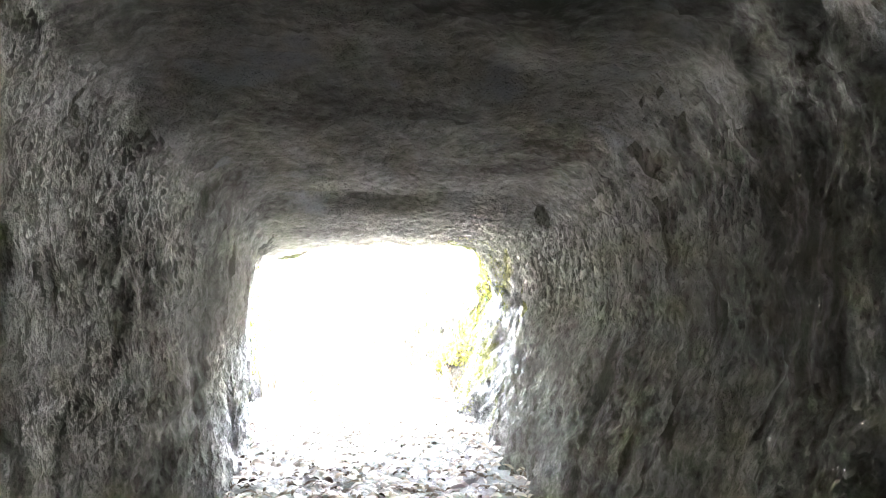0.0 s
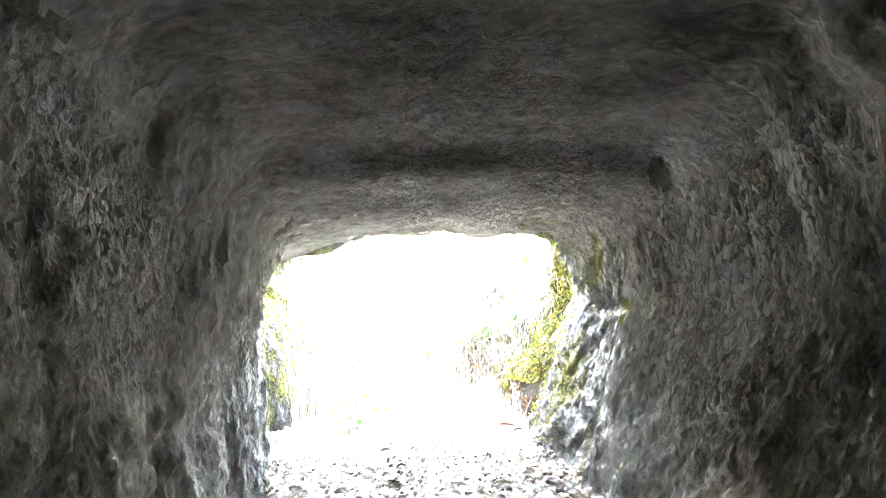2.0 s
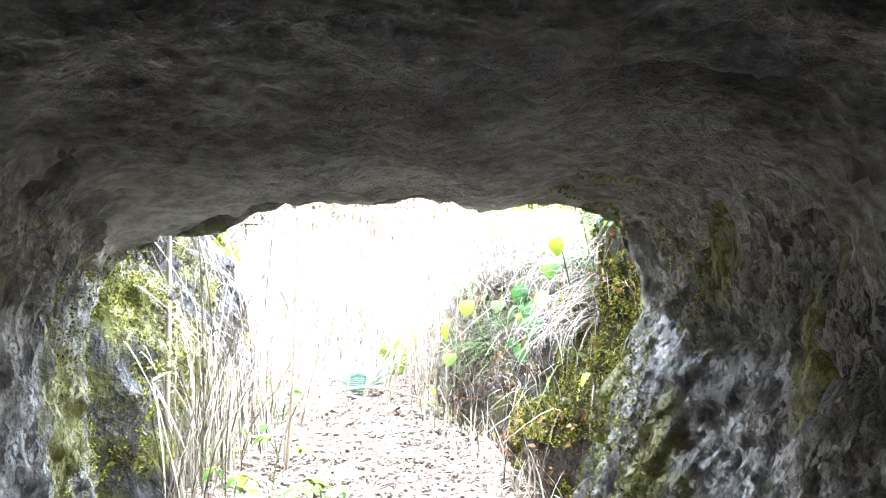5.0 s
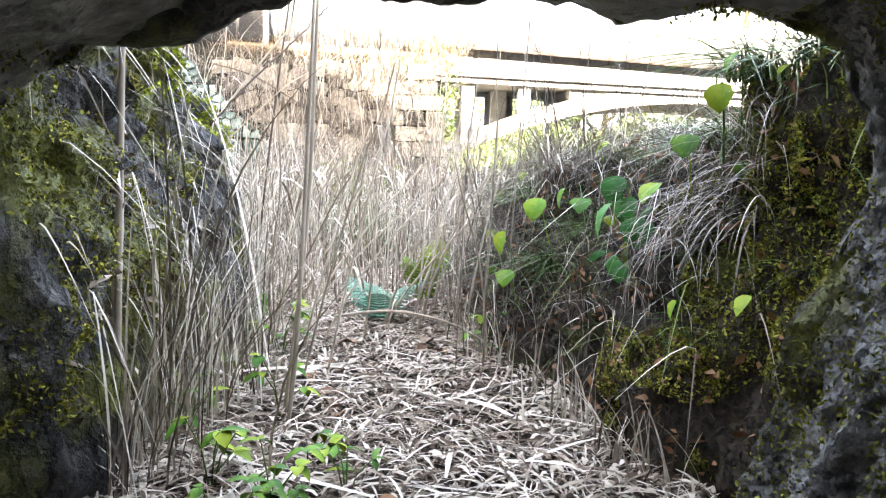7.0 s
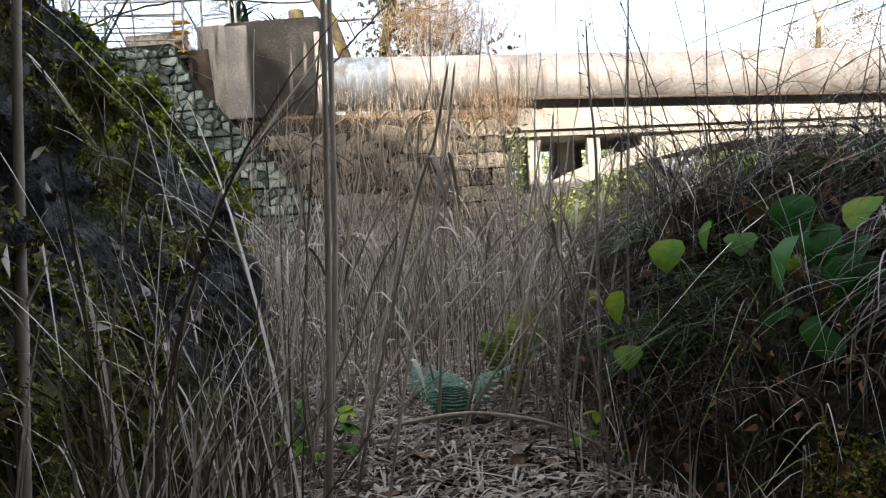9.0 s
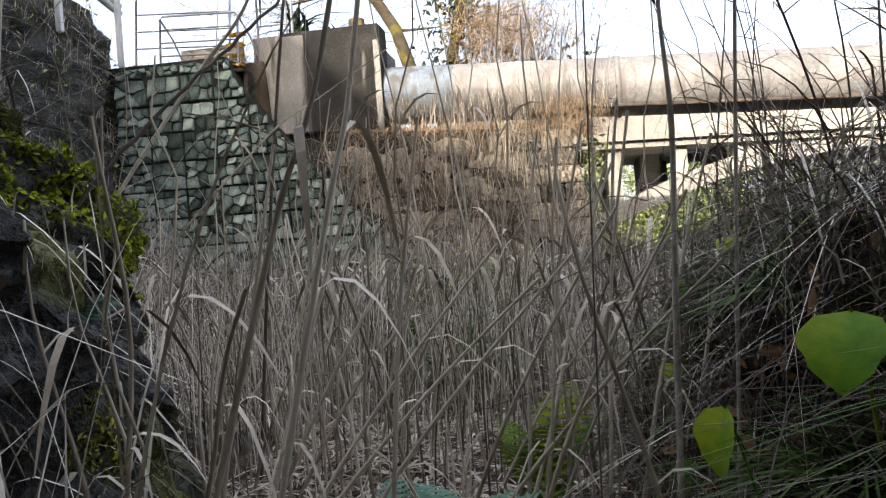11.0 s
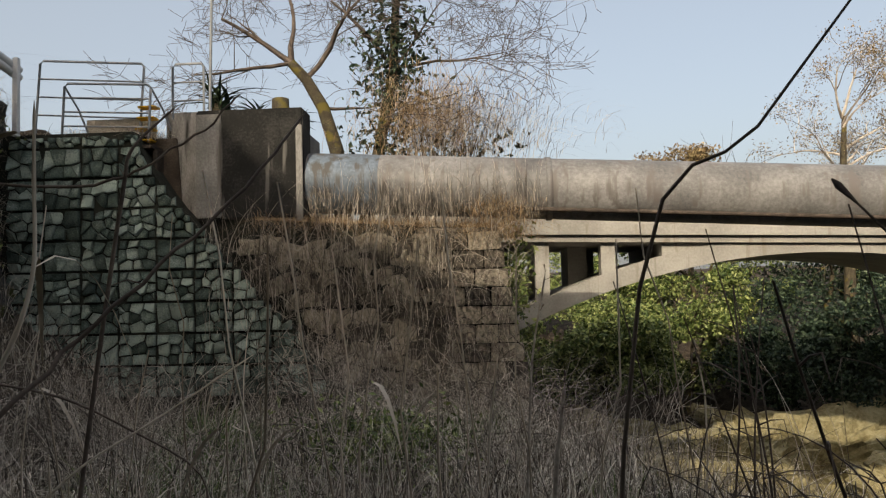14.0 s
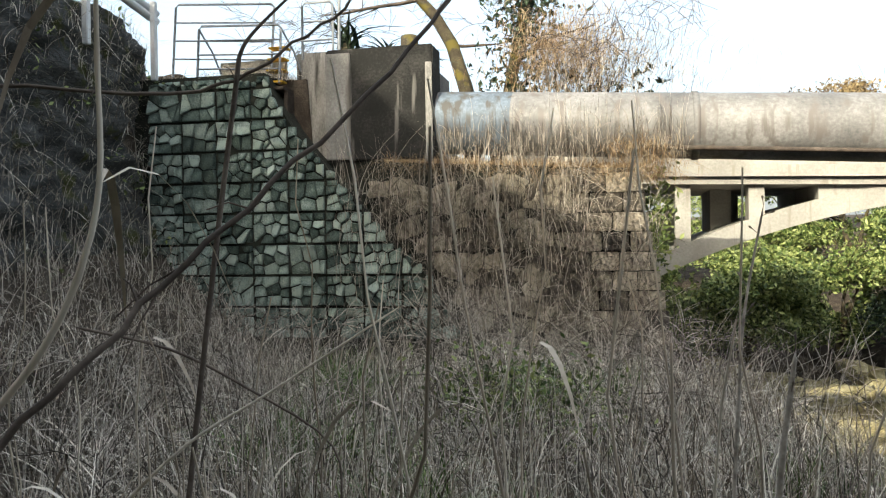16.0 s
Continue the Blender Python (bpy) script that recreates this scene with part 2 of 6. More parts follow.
def thing(name, at, label, category, group="", kind=""):
    ob = new(name)
    ob.location = at
    return tagged(ob, label, category, group, kind)


def box_bm(size, at=(0, 0, 0), bevel=0.01, bm=None):
    bm = bm or bmesh.new()
    r = bmesh.ops.create_cube(bm, size=1)
    vs = r["verts"]
    bmesh.ops.scale(bm, vec=size, verts=vs)
    bmesh.ops.translate(bm, vec=at, verts=vs)
    if bevel:
        es = list({e for v in vs for e in v.link_edges})
        bmesh.ops.bevel(bm, geom=es, offset=bevel, segments=2, affect="EDGES")
    return bm


def grid_faces(nu, nv, closed=False):
    i, j = np.meshgrid(np.arange(nu - 1), np.arange(nv if closed else nv - 1), indexing="ij")
    a = i * nv + j
    b = i * nv + (j + 1) % nv
    return np.stack([a, b, b + nv, a + nv], -1).reshape(-1, 4)


def sm(a, b, t):
    t = np.clip((t - a) / (b - a), 0, 1)
    return t * t * (3 - 2 * t)


def wob(x, y, f=1.0, seed=0.0):
    x, y = np.asarray(x) * f + seed, np.asarray(y) * f - seed * 1.7
    return (np.sin(x * 1.3 + 1.7 * np.sin(y * 0.9)) + np.sin(y * 1.7 + 1.3 * np.sin(x * 1.1 + 2)) + 0.6 * np.sin(2.9 * x + 2.3 * y + 1.1 * np.sin(3.1 * y)) + 0.4 * np.sin(5.3 * y - 4.7 * x)) / 3


def fract(p, scale, octaves=4):
    return noise.fractal(Vector(p) * scale, 0.8, 2.0, octaves, noise_basis="PERLIN_ORIGINAL")


def tube(points, radii, sides=6):
    """Corners and faces of a tapered tube through the points."""
    P = [Vector(p) for p in points]
    V, F = [], []
    up = Vector((0.31, 0.2, 0.93))
    for i, p in enumerate(P):
        d = (P[min(i + 1, len(P) - 1)] - P[max(i - 1, 0)]).normalized()
        s = d.cross(up)
        s = s.normalized() if s.length > 0.05 else d.cross(Vector((1, 0, 0))).normalized()
        u = s.cross(d)
        for k in range(sides):
            a = 2 * math.pi * k / sides
            V.append(p + (s * math.cos(a) + u * math.sin(a)) * radii[i])
    for i in range(len(P) - 1):
        for k in range(sides):
            a, b = i * sides + k, i * sides + (k + 1) % sides
            F.append((a, b, b + sides, a + sides))
    return V, F


def tubes_mesh(name, list_of, mat, parent=None, sides=5):
    V, F = [], []
    for pts, rad in list_of:
        v, f = tube(pts, rad, sides)
        o = len(V)
        V += v
        F += [tuple(i + o for i in q) for q in f]
    return link_mesh(name, V, F, mat, parent, True)


def blades(name, base, h, bend, width, mat, rng, seg=4, droop=0.4, parent=None, tri=False, azim=None):
    """Many thin curved blades (or three-sided stems) in one mesh."""
    base, h, bend = np.asarray(base), np.asarray(h), np.asarray(bend)
    N = len(base)
    az = rng.uniform(0, 2 * math.pi, N) if azim is None else azim
    d = np.stack([np.cos(az), np.sin(az), np.zeros(N)], -1)
    az2 = az + math.pi / 2 + rng.normal(0, 0.5, N)
    side = np.stack([np.cos(az2), np.sin(az2), rng.normal(0, 0.2, N)], -1)
    rows = []
    k = 3 if tri else 2
    wid = np.broadcast_to(width, (N,))
    for i in range(seg + 1):
        s = i / seg
        c = base + d * (bend * h * s ** 2)[:, None] + np.stack([np.zeros(N), np.zeros(N), h * s * (1 - droop * bend * s)], -1)
        w = (wid * (1 - 0.85 * s ** 1.5))[:, None]
        if tri:
            for a in range(3):
                q = 2 * math.pi * a / 3
                rows.append(c + (side * math.cos(q) + d * math.sin(q)) * w * 0.5)
        else:
            rows += [c - side * w * 0.5, c + side * w * 0.5]
    V = np.stack(rows, 1)
    F = []
    for i in range(seg):
        for a in range(3 if tri else 1):
            b = (a + 1) % k
            F.append((i * k + a, i * k + b, (i + 1) * k + b, (i + 1) * k + a))
    F = np.array(F)
    n = V.shape[1]
    F = (F[None] + (np.arange(N) * n)[:, None, None]).reshape(-1, 4)
    return fast_mesh(name, V.reshape(-1, 3), F, mat, parent)


def arcs(name, base, length, lean, curl, width, mat, rng, seg=8, parent=None, tri=False, azim=None):
    """Many long blades that bow over under their own weight. lean: first angle off the upright; curl: further turn along the blade, in radians."""
    base = np.asarray(base)
    N = len(base)
    az = rng.uniform(0, 2 * math.pi, N) if azim is None else azim
    turn = rng.normal(0, 0.35, N)
    wid = np.broadcast_to(width, (N,))
    c = base.copy()
    step = np.asarray(length) / seg
    kink = rng.uniform(0.35, 0.95, N)
    snap = np.where(rng.random(N) < 0.3, rng.uniform(0.4, 1.2, N), 0)
    rows, k = [], 3 if tri else 2
    for i in range(seg + 1):
        u = i / seg
        th = np.minimum(lean + curl * u ** 1.6 + snap * (u > kink), 2.9)
        a = az + turn * u
        d = np.stack([np.cos(a) * np.sin(th), np.sin(a) * np.sin(th), np.cos(th)], -1)
        side = np.stack([-np.sin(a), np.cos(a), 0.25 * np.sin(az * 3 + 2 * u)], -1)
        up = np.cross(d, side)
        w = (wid * np.minimum(1.0, 0.55 + 1.5 * u) * (1 - 0.9 * u ** 2.2))[:, None]
        if tri:
            for q in range(3):
                rows.append(c + (side * math.cos(2.094 * q) + up * math.sin(2.094 * q)) * w * 0.5)
        else:
            rows += [c - side * w * 0.5, c + side * w * 0.5]
        c = c + d * step[:, None]
    V = np.stack(rows, 1)
    F = np.array([(i * k + q, i * k + (q + 1) % k, (i + 1) * k + (q + 1) % k, (i + 1) * k + q) for i in range(seg) for q in range(3 if tri else 1)])
    F = (F[None] + (np.arange(N) * V.shape[1])[:, None, None]).reshape(-1, 4)
    return fast_mesh(name, V.reshape(-1, 3), F, mat, parent)


def leaf_cards(name, centre, size, mat, rng, parent=None, flat=0.0):
    """Many small folded leaves, each of two faces, in one mesh."""
    N = len(centre)
    a = rng.normal(0, 1, (N, 3))
    a[:, 2] *= 1 - flat
    a /= np.linalg.norm(a, axis=1)[:, None] + 1e-9
    b = rng.normal(0, 1, (N, 3))
    b[:, 2] *= 1 - flat
    b -= a * (a * b).sum(1)[:, None]
    b /= np.linalg.norm(b, axis=1)[:, None] + 1e-9
    nn = np.cross(a, b)
    s = np.asarray(size).reshape(-1, 1) * np.ones((N, 1))
    V = np.stack([centre - a * s, centre + b * s * 0.45 + nn * s * 0.18, centre + a * s, centre - b * s * 0.45 + nn * s * 0.18], 1)
    F = (np.array([[0, 1, 2], [0, 2, 3]])[None] + (np.arange(N) * 4)[:, None, None]).reshape(-1, 3)
    return fast_mesh(name, V.reshape(-1, 3), F, mat, parent)


# ---- plan of the ground ----
def floor_z(y):
    return np.interp(y, [-8, 0, 5, 7, 8, 9, 11, 14, 20, 23], [0.02, 0, -0.12, -0.18, -0.18, -0.14, -0.1, -0.14, -0.22, -0.45])


def left_foot(y):
    return np.interp(y, [6.5, 6.85, 7.1, 8, 9, 9.65, 10.1, 10.6, 11.2, 12], [-1.5, -1.32, -1.02, -1.03, -0.96, -0.98, -1.35, -1.75, -2.3, -3.0])


def right_foot(y):
    return np.interp(y, [6.5, 6.8, 7.05, 7.5, 8.1, 8.6, 9.1, 9.8, 10.6, 11.4, 12.2], [1.2, 1.06, 0.84, 0.71, 0.57, 0.43, 0.27, 0.17, 0.25, 0.6, 1.3])


def left_top(y):
    return np.interp(y, [6.5, 7.3, 8.5, 9.1, 9.4, 9.75, 10.3, 11.2, 12.2], [2.4, 1.75, 1.32, 1.2, 1.1, 0.8, 0.6, 0.4, 0.2])


def right_top(y):
    return np.interp(y, [6.5, 7.2, 8, 9, 10, 11, 12.2], [1.8, 1.3, 0.95, 0.82, 0.75, 0.5, 0.0])


def ground(x, y):
    x, y = np.asarray(x, float), np.asarray(y, float)
    z = floor_z(y) + 0.05 * wob(x, y, 1.5) * sm(9, 12, y)
    near = 1 - sm(11.6, 12.6, y)
    dr = x - right_foot(y) - 0.3
    z = z + near * sm(0, 0.55, dr) * np.maximum(right_top(y) - floor_z(y) - 0.1, 0)
    dl = left_foot(y) - 0.3 - x
    z = z + near * (sm(0, 0.5, dl) * np.maximum(left_top(y) - floor_z(y) - 0.1, 0) + np.clip(dl - 0.3, 0, 9) * 0.55)
    z = z - 0.4 * np.exp(-((x + 4.95) / 0.9) ** 2 - ((y - 21.7) / 1.3) ** 2)      # hollow dug to bring the wall's opening into the camera's view
    start = np.interp(y, [11, 14, 18, 22], [-2.8, -4.2, -5.6, -6.3])
    slope = np.interp(y, [11, 14, 22], [0.6, 0.65, 0.9])
    z = z + (1 - near) * np.clip(slope * (start - x), 0, 9)
    z = np.minimum(z, 5.3 + 0.15 * wob(x, y, 0.5))
    z = np.where((x < -8.9) & (y > 9), 5.3, z)
    edge = np.interp(y, [6, 11, 14, 18, 22, 24], [4.5, 3.2, 2.2, 1.0, 0.2, 0.3])
    fall = np.interp(y, [6, 11, 16, 22], [0.5, 0.5, 0.6, 0.85])
    z = z - np.clip(fall * (x - edge), 0, 9.5)
    # land behind the walls
    land = np.where(x < -5.7, 4.72, 2.85)
    inside = (x < 0.1) & (y > 22.75)
    z = np.where(inside, land, z)
    far = y > 24.2
    gorge = -8.0 + 0.3 * wob(x, y, 0.4)
    rise = np.interp(y, [36, 39, 42, 46, 62, 90, 300], [-8, -6.0, -3.2, -1.6, 2.5, 3.5, 3.5])
    z = np.where(far & (x >= 0.1), np.where(y > 36, rise + 0.4 * wob(x, y, 0.35), gorge), z)
    z = np.where(far & (x < -9), 5.3, z)
    return z


# ---- ground sheet ----
def axis(lo, hi, step, out):
    mid = np.arange(lo, hi, step)
    grow = np.cumsum(step * 1.18 ** np.arange(1, 60))
    grow = grow[grow < out]
    return np.concatenate([lo - grow[::-1], mid, hi + grow])


gx = axis(-9, 6, 0.13, 2500)
gy = axis(6.95, 25, 0.13, 2500)
gy = gy[gy >= 6.9]
GX, GY = np.meshgrid(gx, gy, indexing="ij")
GZ = ground(GX, GY) + 0.03 * wob(GX, GY, 6) * (np.abs(GX) < 12)
ground_ob = fast_mesh("ground", np.stack([GX, GY, GZ], -1).reshape(-1, 3), grid_faces(len(gx), len(gy)), M_EARTH, smooth=True)
tagged(ground_ob, "brown earth of the gully and gorge under dead grass", "ground", kind="structure")

water = link_mesh("water", [(0.5, 22, -7.3), (120, 22, -7.3), (120, 41, -7.3), (0.5, 41, -7.3)], [(0, 1, 2, 3)], M_WATER)
tagged(water, "dark still river water under the bridge", "river", kind="structure")

# ---- tunnel ----
TY = np.arange(-2.2, 6.95, 0.03)
# rear end, out of view, is flared to let more light in
def t_left(y):
    return np.interp(y, [-2.2, 0.3, 2.5, 3.6, 4.9, 5.6, 6.2, 6.95], [-1.25, -0.96, -0.92, -0.82, -0.78, -0.86, -0.98, -1.2])
def t_right(y):
    return np.interp(y, [-2.2, 0.3, 3, 4.85, 5.02, 5.1, 5.9, 6.3, 6.95], [2.0, 1.22, 1.2, 1.17, 1.16, 1.13, 1.1, 1.04, 1.0])
def t_roof(y):
    return np.interp(y, [-2.2, 0.0, 2.7, 3.0, 3.6, 4.4, 4.7, 4.78, 5.1, 6.2, 6.95], [2.7, 2.0, 1.9, 1.75, 1.68, 1.58, 1.54, 1.43, 1.38, 1.30, 1.26])


def tunnel_section(y, n=240):
    """Wall foot to wall foot over the roof, as a rounded arch."""
    l, r, top, f = float(t_left(y)), float(t_right(y)), float(t_roof(y)), float(floor_z(y)) - 0.1
    cx, hw, hh = (l + r) / 2, (r - l) / 2, top - f
    e = 6.5 + 2.0 * float(sm(5.5, 6.9, y))
    bow = float(sm(5.2, 6.9, y))
    pts = []
    for k in range(n):
        a = math.pi * k / (n - 1)
        c, s = math.cos(a), math.sin(a)
        q = (abs(c) ** e + abs(s) ** e) ** (-1 / e)
        px, pz = cx - c * q * hw, f + s * q * hh
        if px > cx:      # the right jamb leans in towards its foot
            px -= 0.34 * float(sm(-0.5, 2.6, y)) * max(0.0, 1 - (pz - f) / 1.05) ** 0.8
        pts.append((px, pz + bow * (0.05 * (px - 0.2) - 0.09 * (px - 0.2) ** 2) * (pz - f) / hh))
    return pts


TN = 240
TV, rim = [], []
for iy, y in enumerate(TY):
    sec = tunnel_section(y, TN)
    for k, (x, z) in enumerate(sec):
        a = math.pi * k / (TN - 1)
        out = Vector((-math.cos(a), 0, math.sin(a)))
        side = abs(math.cos(a)) ** 2
        p = Vector((x, y, z))
        wall = float(sm(0.3, 0.7, side))
        lump = 0.05 * fract(p, 1.3, 3) + 0.03 * (wall * fract((x * 3, y * 3, z * 1.1), 1.6, 4) + (1 - wall) * fract((x * 1.2, y * 3, z * 3), 1.6, 4))
        lump += (0.028 - 0.016 * wall) * fract((x * 2.2, y * 4, z * 4), 1.4, 5)
        lump *= 1 + (0.15 + 0.25 * wall) * float(sm(5.6, 6.5, y))
        lump += (0.026 + 0.008 * wall + (-0.010 + 0.02 * wall) * float(sm(5.6, 6.4, y))) * (wall * fract((x * 9, y * 9, z * 5.5), 1.6, 4) + (1 - wall) * fract((x * 4.5, y * 9, z * 9), 1.6, 4))
        TV.append(p + out * lump)
    if iy == len(TY) - 1:
        rim = TV[-TN:]
tunnel = fast_mesh("wall_tunnel", np.array(TV), grid_faces(len(TY), TN), M_TUNNEL, smooth=True)
tagged(tunnel, "rough hand-hewn grey brown rock walls and roof of a low tunnel", "tunnel", kind="structure")
tunnel.data.materials.append(M_CEIL)
tunnel.data.materials.append(M_DAMP)
idx = np.zeros(len(tunnel.data.polygons), dtype=np.int32)
kk = np.arange(len(idx)) % (TN - 1)
jj = np.arange(len(idx)) // (TN - 1)
rag = 9 * wob(kk * 0.09, jj * 0.11, 1.0, 4) + 5 * wob(kk * 0.4, jj * 0.37, 1.0, 2)
idx[(kk > TN * 0.26 + rag) & (kk < TN * 0.74 + rag)] = 1
idx[(TY[jj] + 0.25 * wob(kk * 0.12, jj * 0.1, 1.0) > 5.5) & (idx == 0)] = 2
tunnel.data.polygons.foreach_set("material_index", idx)

FXs, FYs = np.meshgrid(np.linspace(-1.9, 2.2, 80), np.arange(-2.6, 7.06, 0.05), indexing="ij")
tfloor = fast_mesh("floor", np.stack([FXs, FYs, floor_z(FYs) + 0.015 * wob(FXs, FYs, 5) + 0.01 * wob(FXs, FYs, 14, 2)], -1).reshape(-1, 3), grid_faces(*FXs.shape), M_PALE_FLOOR, smooth=True)
tagged(tfloor, "tunnel floor with crumbs, made pale to bounce light onto the roof", "floor", kind="structure")

# portal face: rock spreading out from the mouth's rim
PV = []
PS = 34
for s in range(PS):
    u = s / (PS - 1)
    for k, p in enumerate(rim):
        a = math.pi * k / (TN - 1)
        out = Vector((-math.cos(a), 0, math.sin(a) ** 0.8 if a not in (0, math.pi) else 0))
        grow = 3.6 * u ** 1.4
        q = p + out * grow
        q.y = p.y - 0.02 - 0.55 * u * math.sin(a) - 0.4 * u + (0.22 * fract(q, 1.5, 4) + 0.06 * fract(q, 6, 3)) * min(1, u * 6)
        q.z += 0.06 * fract(q, 3.1, 3) * min(1, u * 6)
        PV.append(q)
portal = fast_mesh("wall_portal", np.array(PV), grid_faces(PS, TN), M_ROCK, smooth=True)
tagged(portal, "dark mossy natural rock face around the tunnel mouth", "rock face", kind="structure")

# hill above and behind the mouth
hx = np.concatenate([-np.cumsum(1.15 ** np.arange(1, 40))[::-1] * 0.6 - 5, np.arange(-5, 5.01, 0.4), 5 + np.cumsum(1.15 ** np.arange(1, 40)) * 0.6])
hy = np.concatenate([[-900, -400, -200, -100], np.arange(-60, -4, 2.5), [-3.2, -2.6, -2.35], np.arange(-2.25, 6.7, 0.25)])
HX, HY = np.meshgrid(hx, hy, indexing="ij")
# unseen crest heights set so the hill's shadow ends part-way up the pier
crest = np.interp(HX, [-40, -13, -10.8, -8.5, -6.3, 0, 10, 30], [21, 18.6, 15.9, 13.5, 12.75, 12.0, 10.5, 9.5]) + 0.35 * wob(HX, HY, 1.1)
HZ = np.where(HY > -2.3, 3.0, -0.03) + (crest - 3.0) * sm(6.6, 2.2, HY) * sm(-2.4, 0.6, HY) + 0.15 * wob(HX, HY, 1.3) * (HY > -2)
hill = fast_mesh("hill", np.stack([HX, HY, HZ], -1).reshape(-1, 3), grid_faces(len(hx), len(hy)), M_HILL, smooth=True)
tagged(hill, "wooded hillside over the tunnel, its unseen crest shaped to shade the gully", "hill", kind="structure")
for sgn, nm in ((-1, "wall_rear_west"), (1, "wall_rear_east")):
    xs, zs = np.linspace(1.2 if sgn < 0 else 1.95, 60, 60) * sgn, np.linspace(-0.3, 3.4, 14)
    X, Z = np.meshgrid(xs, zs, indexing="ij")
    Y = -2.28 + 0.06 * wob(X, Z, 1.6)
    tagged(fast_mesh(nm, np.stack([X, Y, Z], -1).reshape(-1, 3), grid_faces(60, 14), M_ROCK, smooth=True), "rock face at the tunnel's other mouth", "rock face", kind="structure")
tagged(link_mesh("wall_rear_lintel", [(-1.8, -2.3, 2.65), (2.1, -2.3, 2.65), (2.1, -2.2, 3.4), (-1.8, -2.2, 3.4)], [(0, 1, 2, 3)], M_ROCK), "rock over the tunnel's other mouth", "rock face", kind="structure")
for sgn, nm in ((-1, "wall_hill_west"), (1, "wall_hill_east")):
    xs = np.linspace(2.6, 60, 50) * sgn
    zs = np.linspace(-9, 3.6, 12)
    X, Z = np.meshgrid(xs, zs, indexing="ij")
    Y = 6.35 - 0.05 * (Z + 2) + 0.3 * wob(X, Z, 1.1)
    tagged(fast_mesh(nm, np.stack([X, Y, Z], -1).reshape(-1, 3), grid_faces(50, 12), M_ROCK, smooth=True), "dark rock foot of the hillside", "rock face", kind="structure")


# unseen pale sheet, added to bounce sunlight into the tunnel
RX, RY = np.meshgrid(np.linspace(-14, 14, 40), np.linspace(-26, -2.35, 40), indexing="ij")
tagged(fast_mesh("ground_rear", np.stack([RX, RY, 0.012 + 0.01 * wob(RX, RY, 2)], -1).reshape(-1, 3), grid_faces(40, 40), M_BOUNCE, smooth=True), "unseen pale ground outside the other mouth, added to bounce light in", "ground", kind="structure")

# trench banks
def bank_point(side, y, v, rough=1.0):
    """v 0..1 up the face, 1..2 over the top."""
    f = float(left_foot(y) if side < 0 else right_foot(y))
    top = float(left_top(y) if side < 0 else right_top(y))
    z0 = float(floor_z(y)) - 0.12
    lean = 0.28 if side < 0 else 0.42
    if v <= 1:
        x, z = f + side * lean * v ** 1.4, z0 + (top - z0) * v ** 0.9
    else:
        w = v - 1
        x, z = f + side * (lean + 1.6 * w), top + (0.75 * w if side < 0 else 0.05 * w) * 1.2
    p = Vector((x, y, z))
    k = rough * min(1.0, 0.35 + v)
    p.x += side * k * (0.17 * fract(p, 1.6, 4) + (0.11 if side < 0 else 0.06) * fract(p, 6, 5))
    p.z += k * 0.07 * fract(p, 2.6, 3)
    p.y += k * 0.08 * fract((p.z * 2, p.x, p.y), 2.1, 3)
    return p


for side, nm, mt, lab in ((-1, "bank_west", M_ROCK, "wet dark rock bank with moss along its edge"), (1, "bank_east", M_BANK, "dark earthy bank overgrown with grass and moss")):
    ys, vs = np.arange(6.6, 12.4, 0.04), np.linspace(0, 2, 80)
    BV = [bank_point(side, y, v) for y in ys for v in vs]
    tagged(fast_mesh(nm, np.array(BV), grid_faces(len(ys), len(vs)), mt, smooth=True), lab, "bank", kind="structure")

# bluff below the road
bys, bzs = np.linspace(10, 22.3, 130), np.linspace(-0.5, 5.6, 80)
BV = []
for y in bys:
    for z in bzs:
        x = np.interp(y, [10, 14, 18, 22.3], [-8.5, -7.6, -7.6, -8.3]) - 0.12 * z
        p = Vector((x, y, z))
        p.x += 0.5 * fract(p, 0.5, 4) + 0.2 * fract((p.x, p.y * 0.7, p.z * 2.2), 1.6, 5)
        BV.append(p)
tagged(fast_mesh("wall_bluff", np.array(BV), grid_faces(130, 80), M_BLUFF, smooth=True), "smooth dark rock bluff below the road", "rock face", kind="structure")


BLUFF = np.array([tuple(q) for q in BV])


# ---- masonry ----
def clip_cell(poly, a, b):
    """The part of a polygon that lies nearer to a than to b."""
    mx, mz, nx, nz = (a[0] + b[0]) / 2, (a[1] + b[1]) / 2, b[0] - a[0], b[1] - a[1]
    side = [(x - mx) * nx + (z - mz) * nz for x, z in poly]
    res = []
    for k in range(len(poly)):
        j = (k + 1) % len(poly)
        if side[k] <= 0:
            res.append(poly[k])
        if side[k] * side[j] < 0:
            t = side[k] / (side[k] - side[j])
            res.append((poly[k][0] + t * (poly[j][0] - poly[k][0]), poly[k][1] + t * (poly[j][1] - poly[k][1])))
    return res


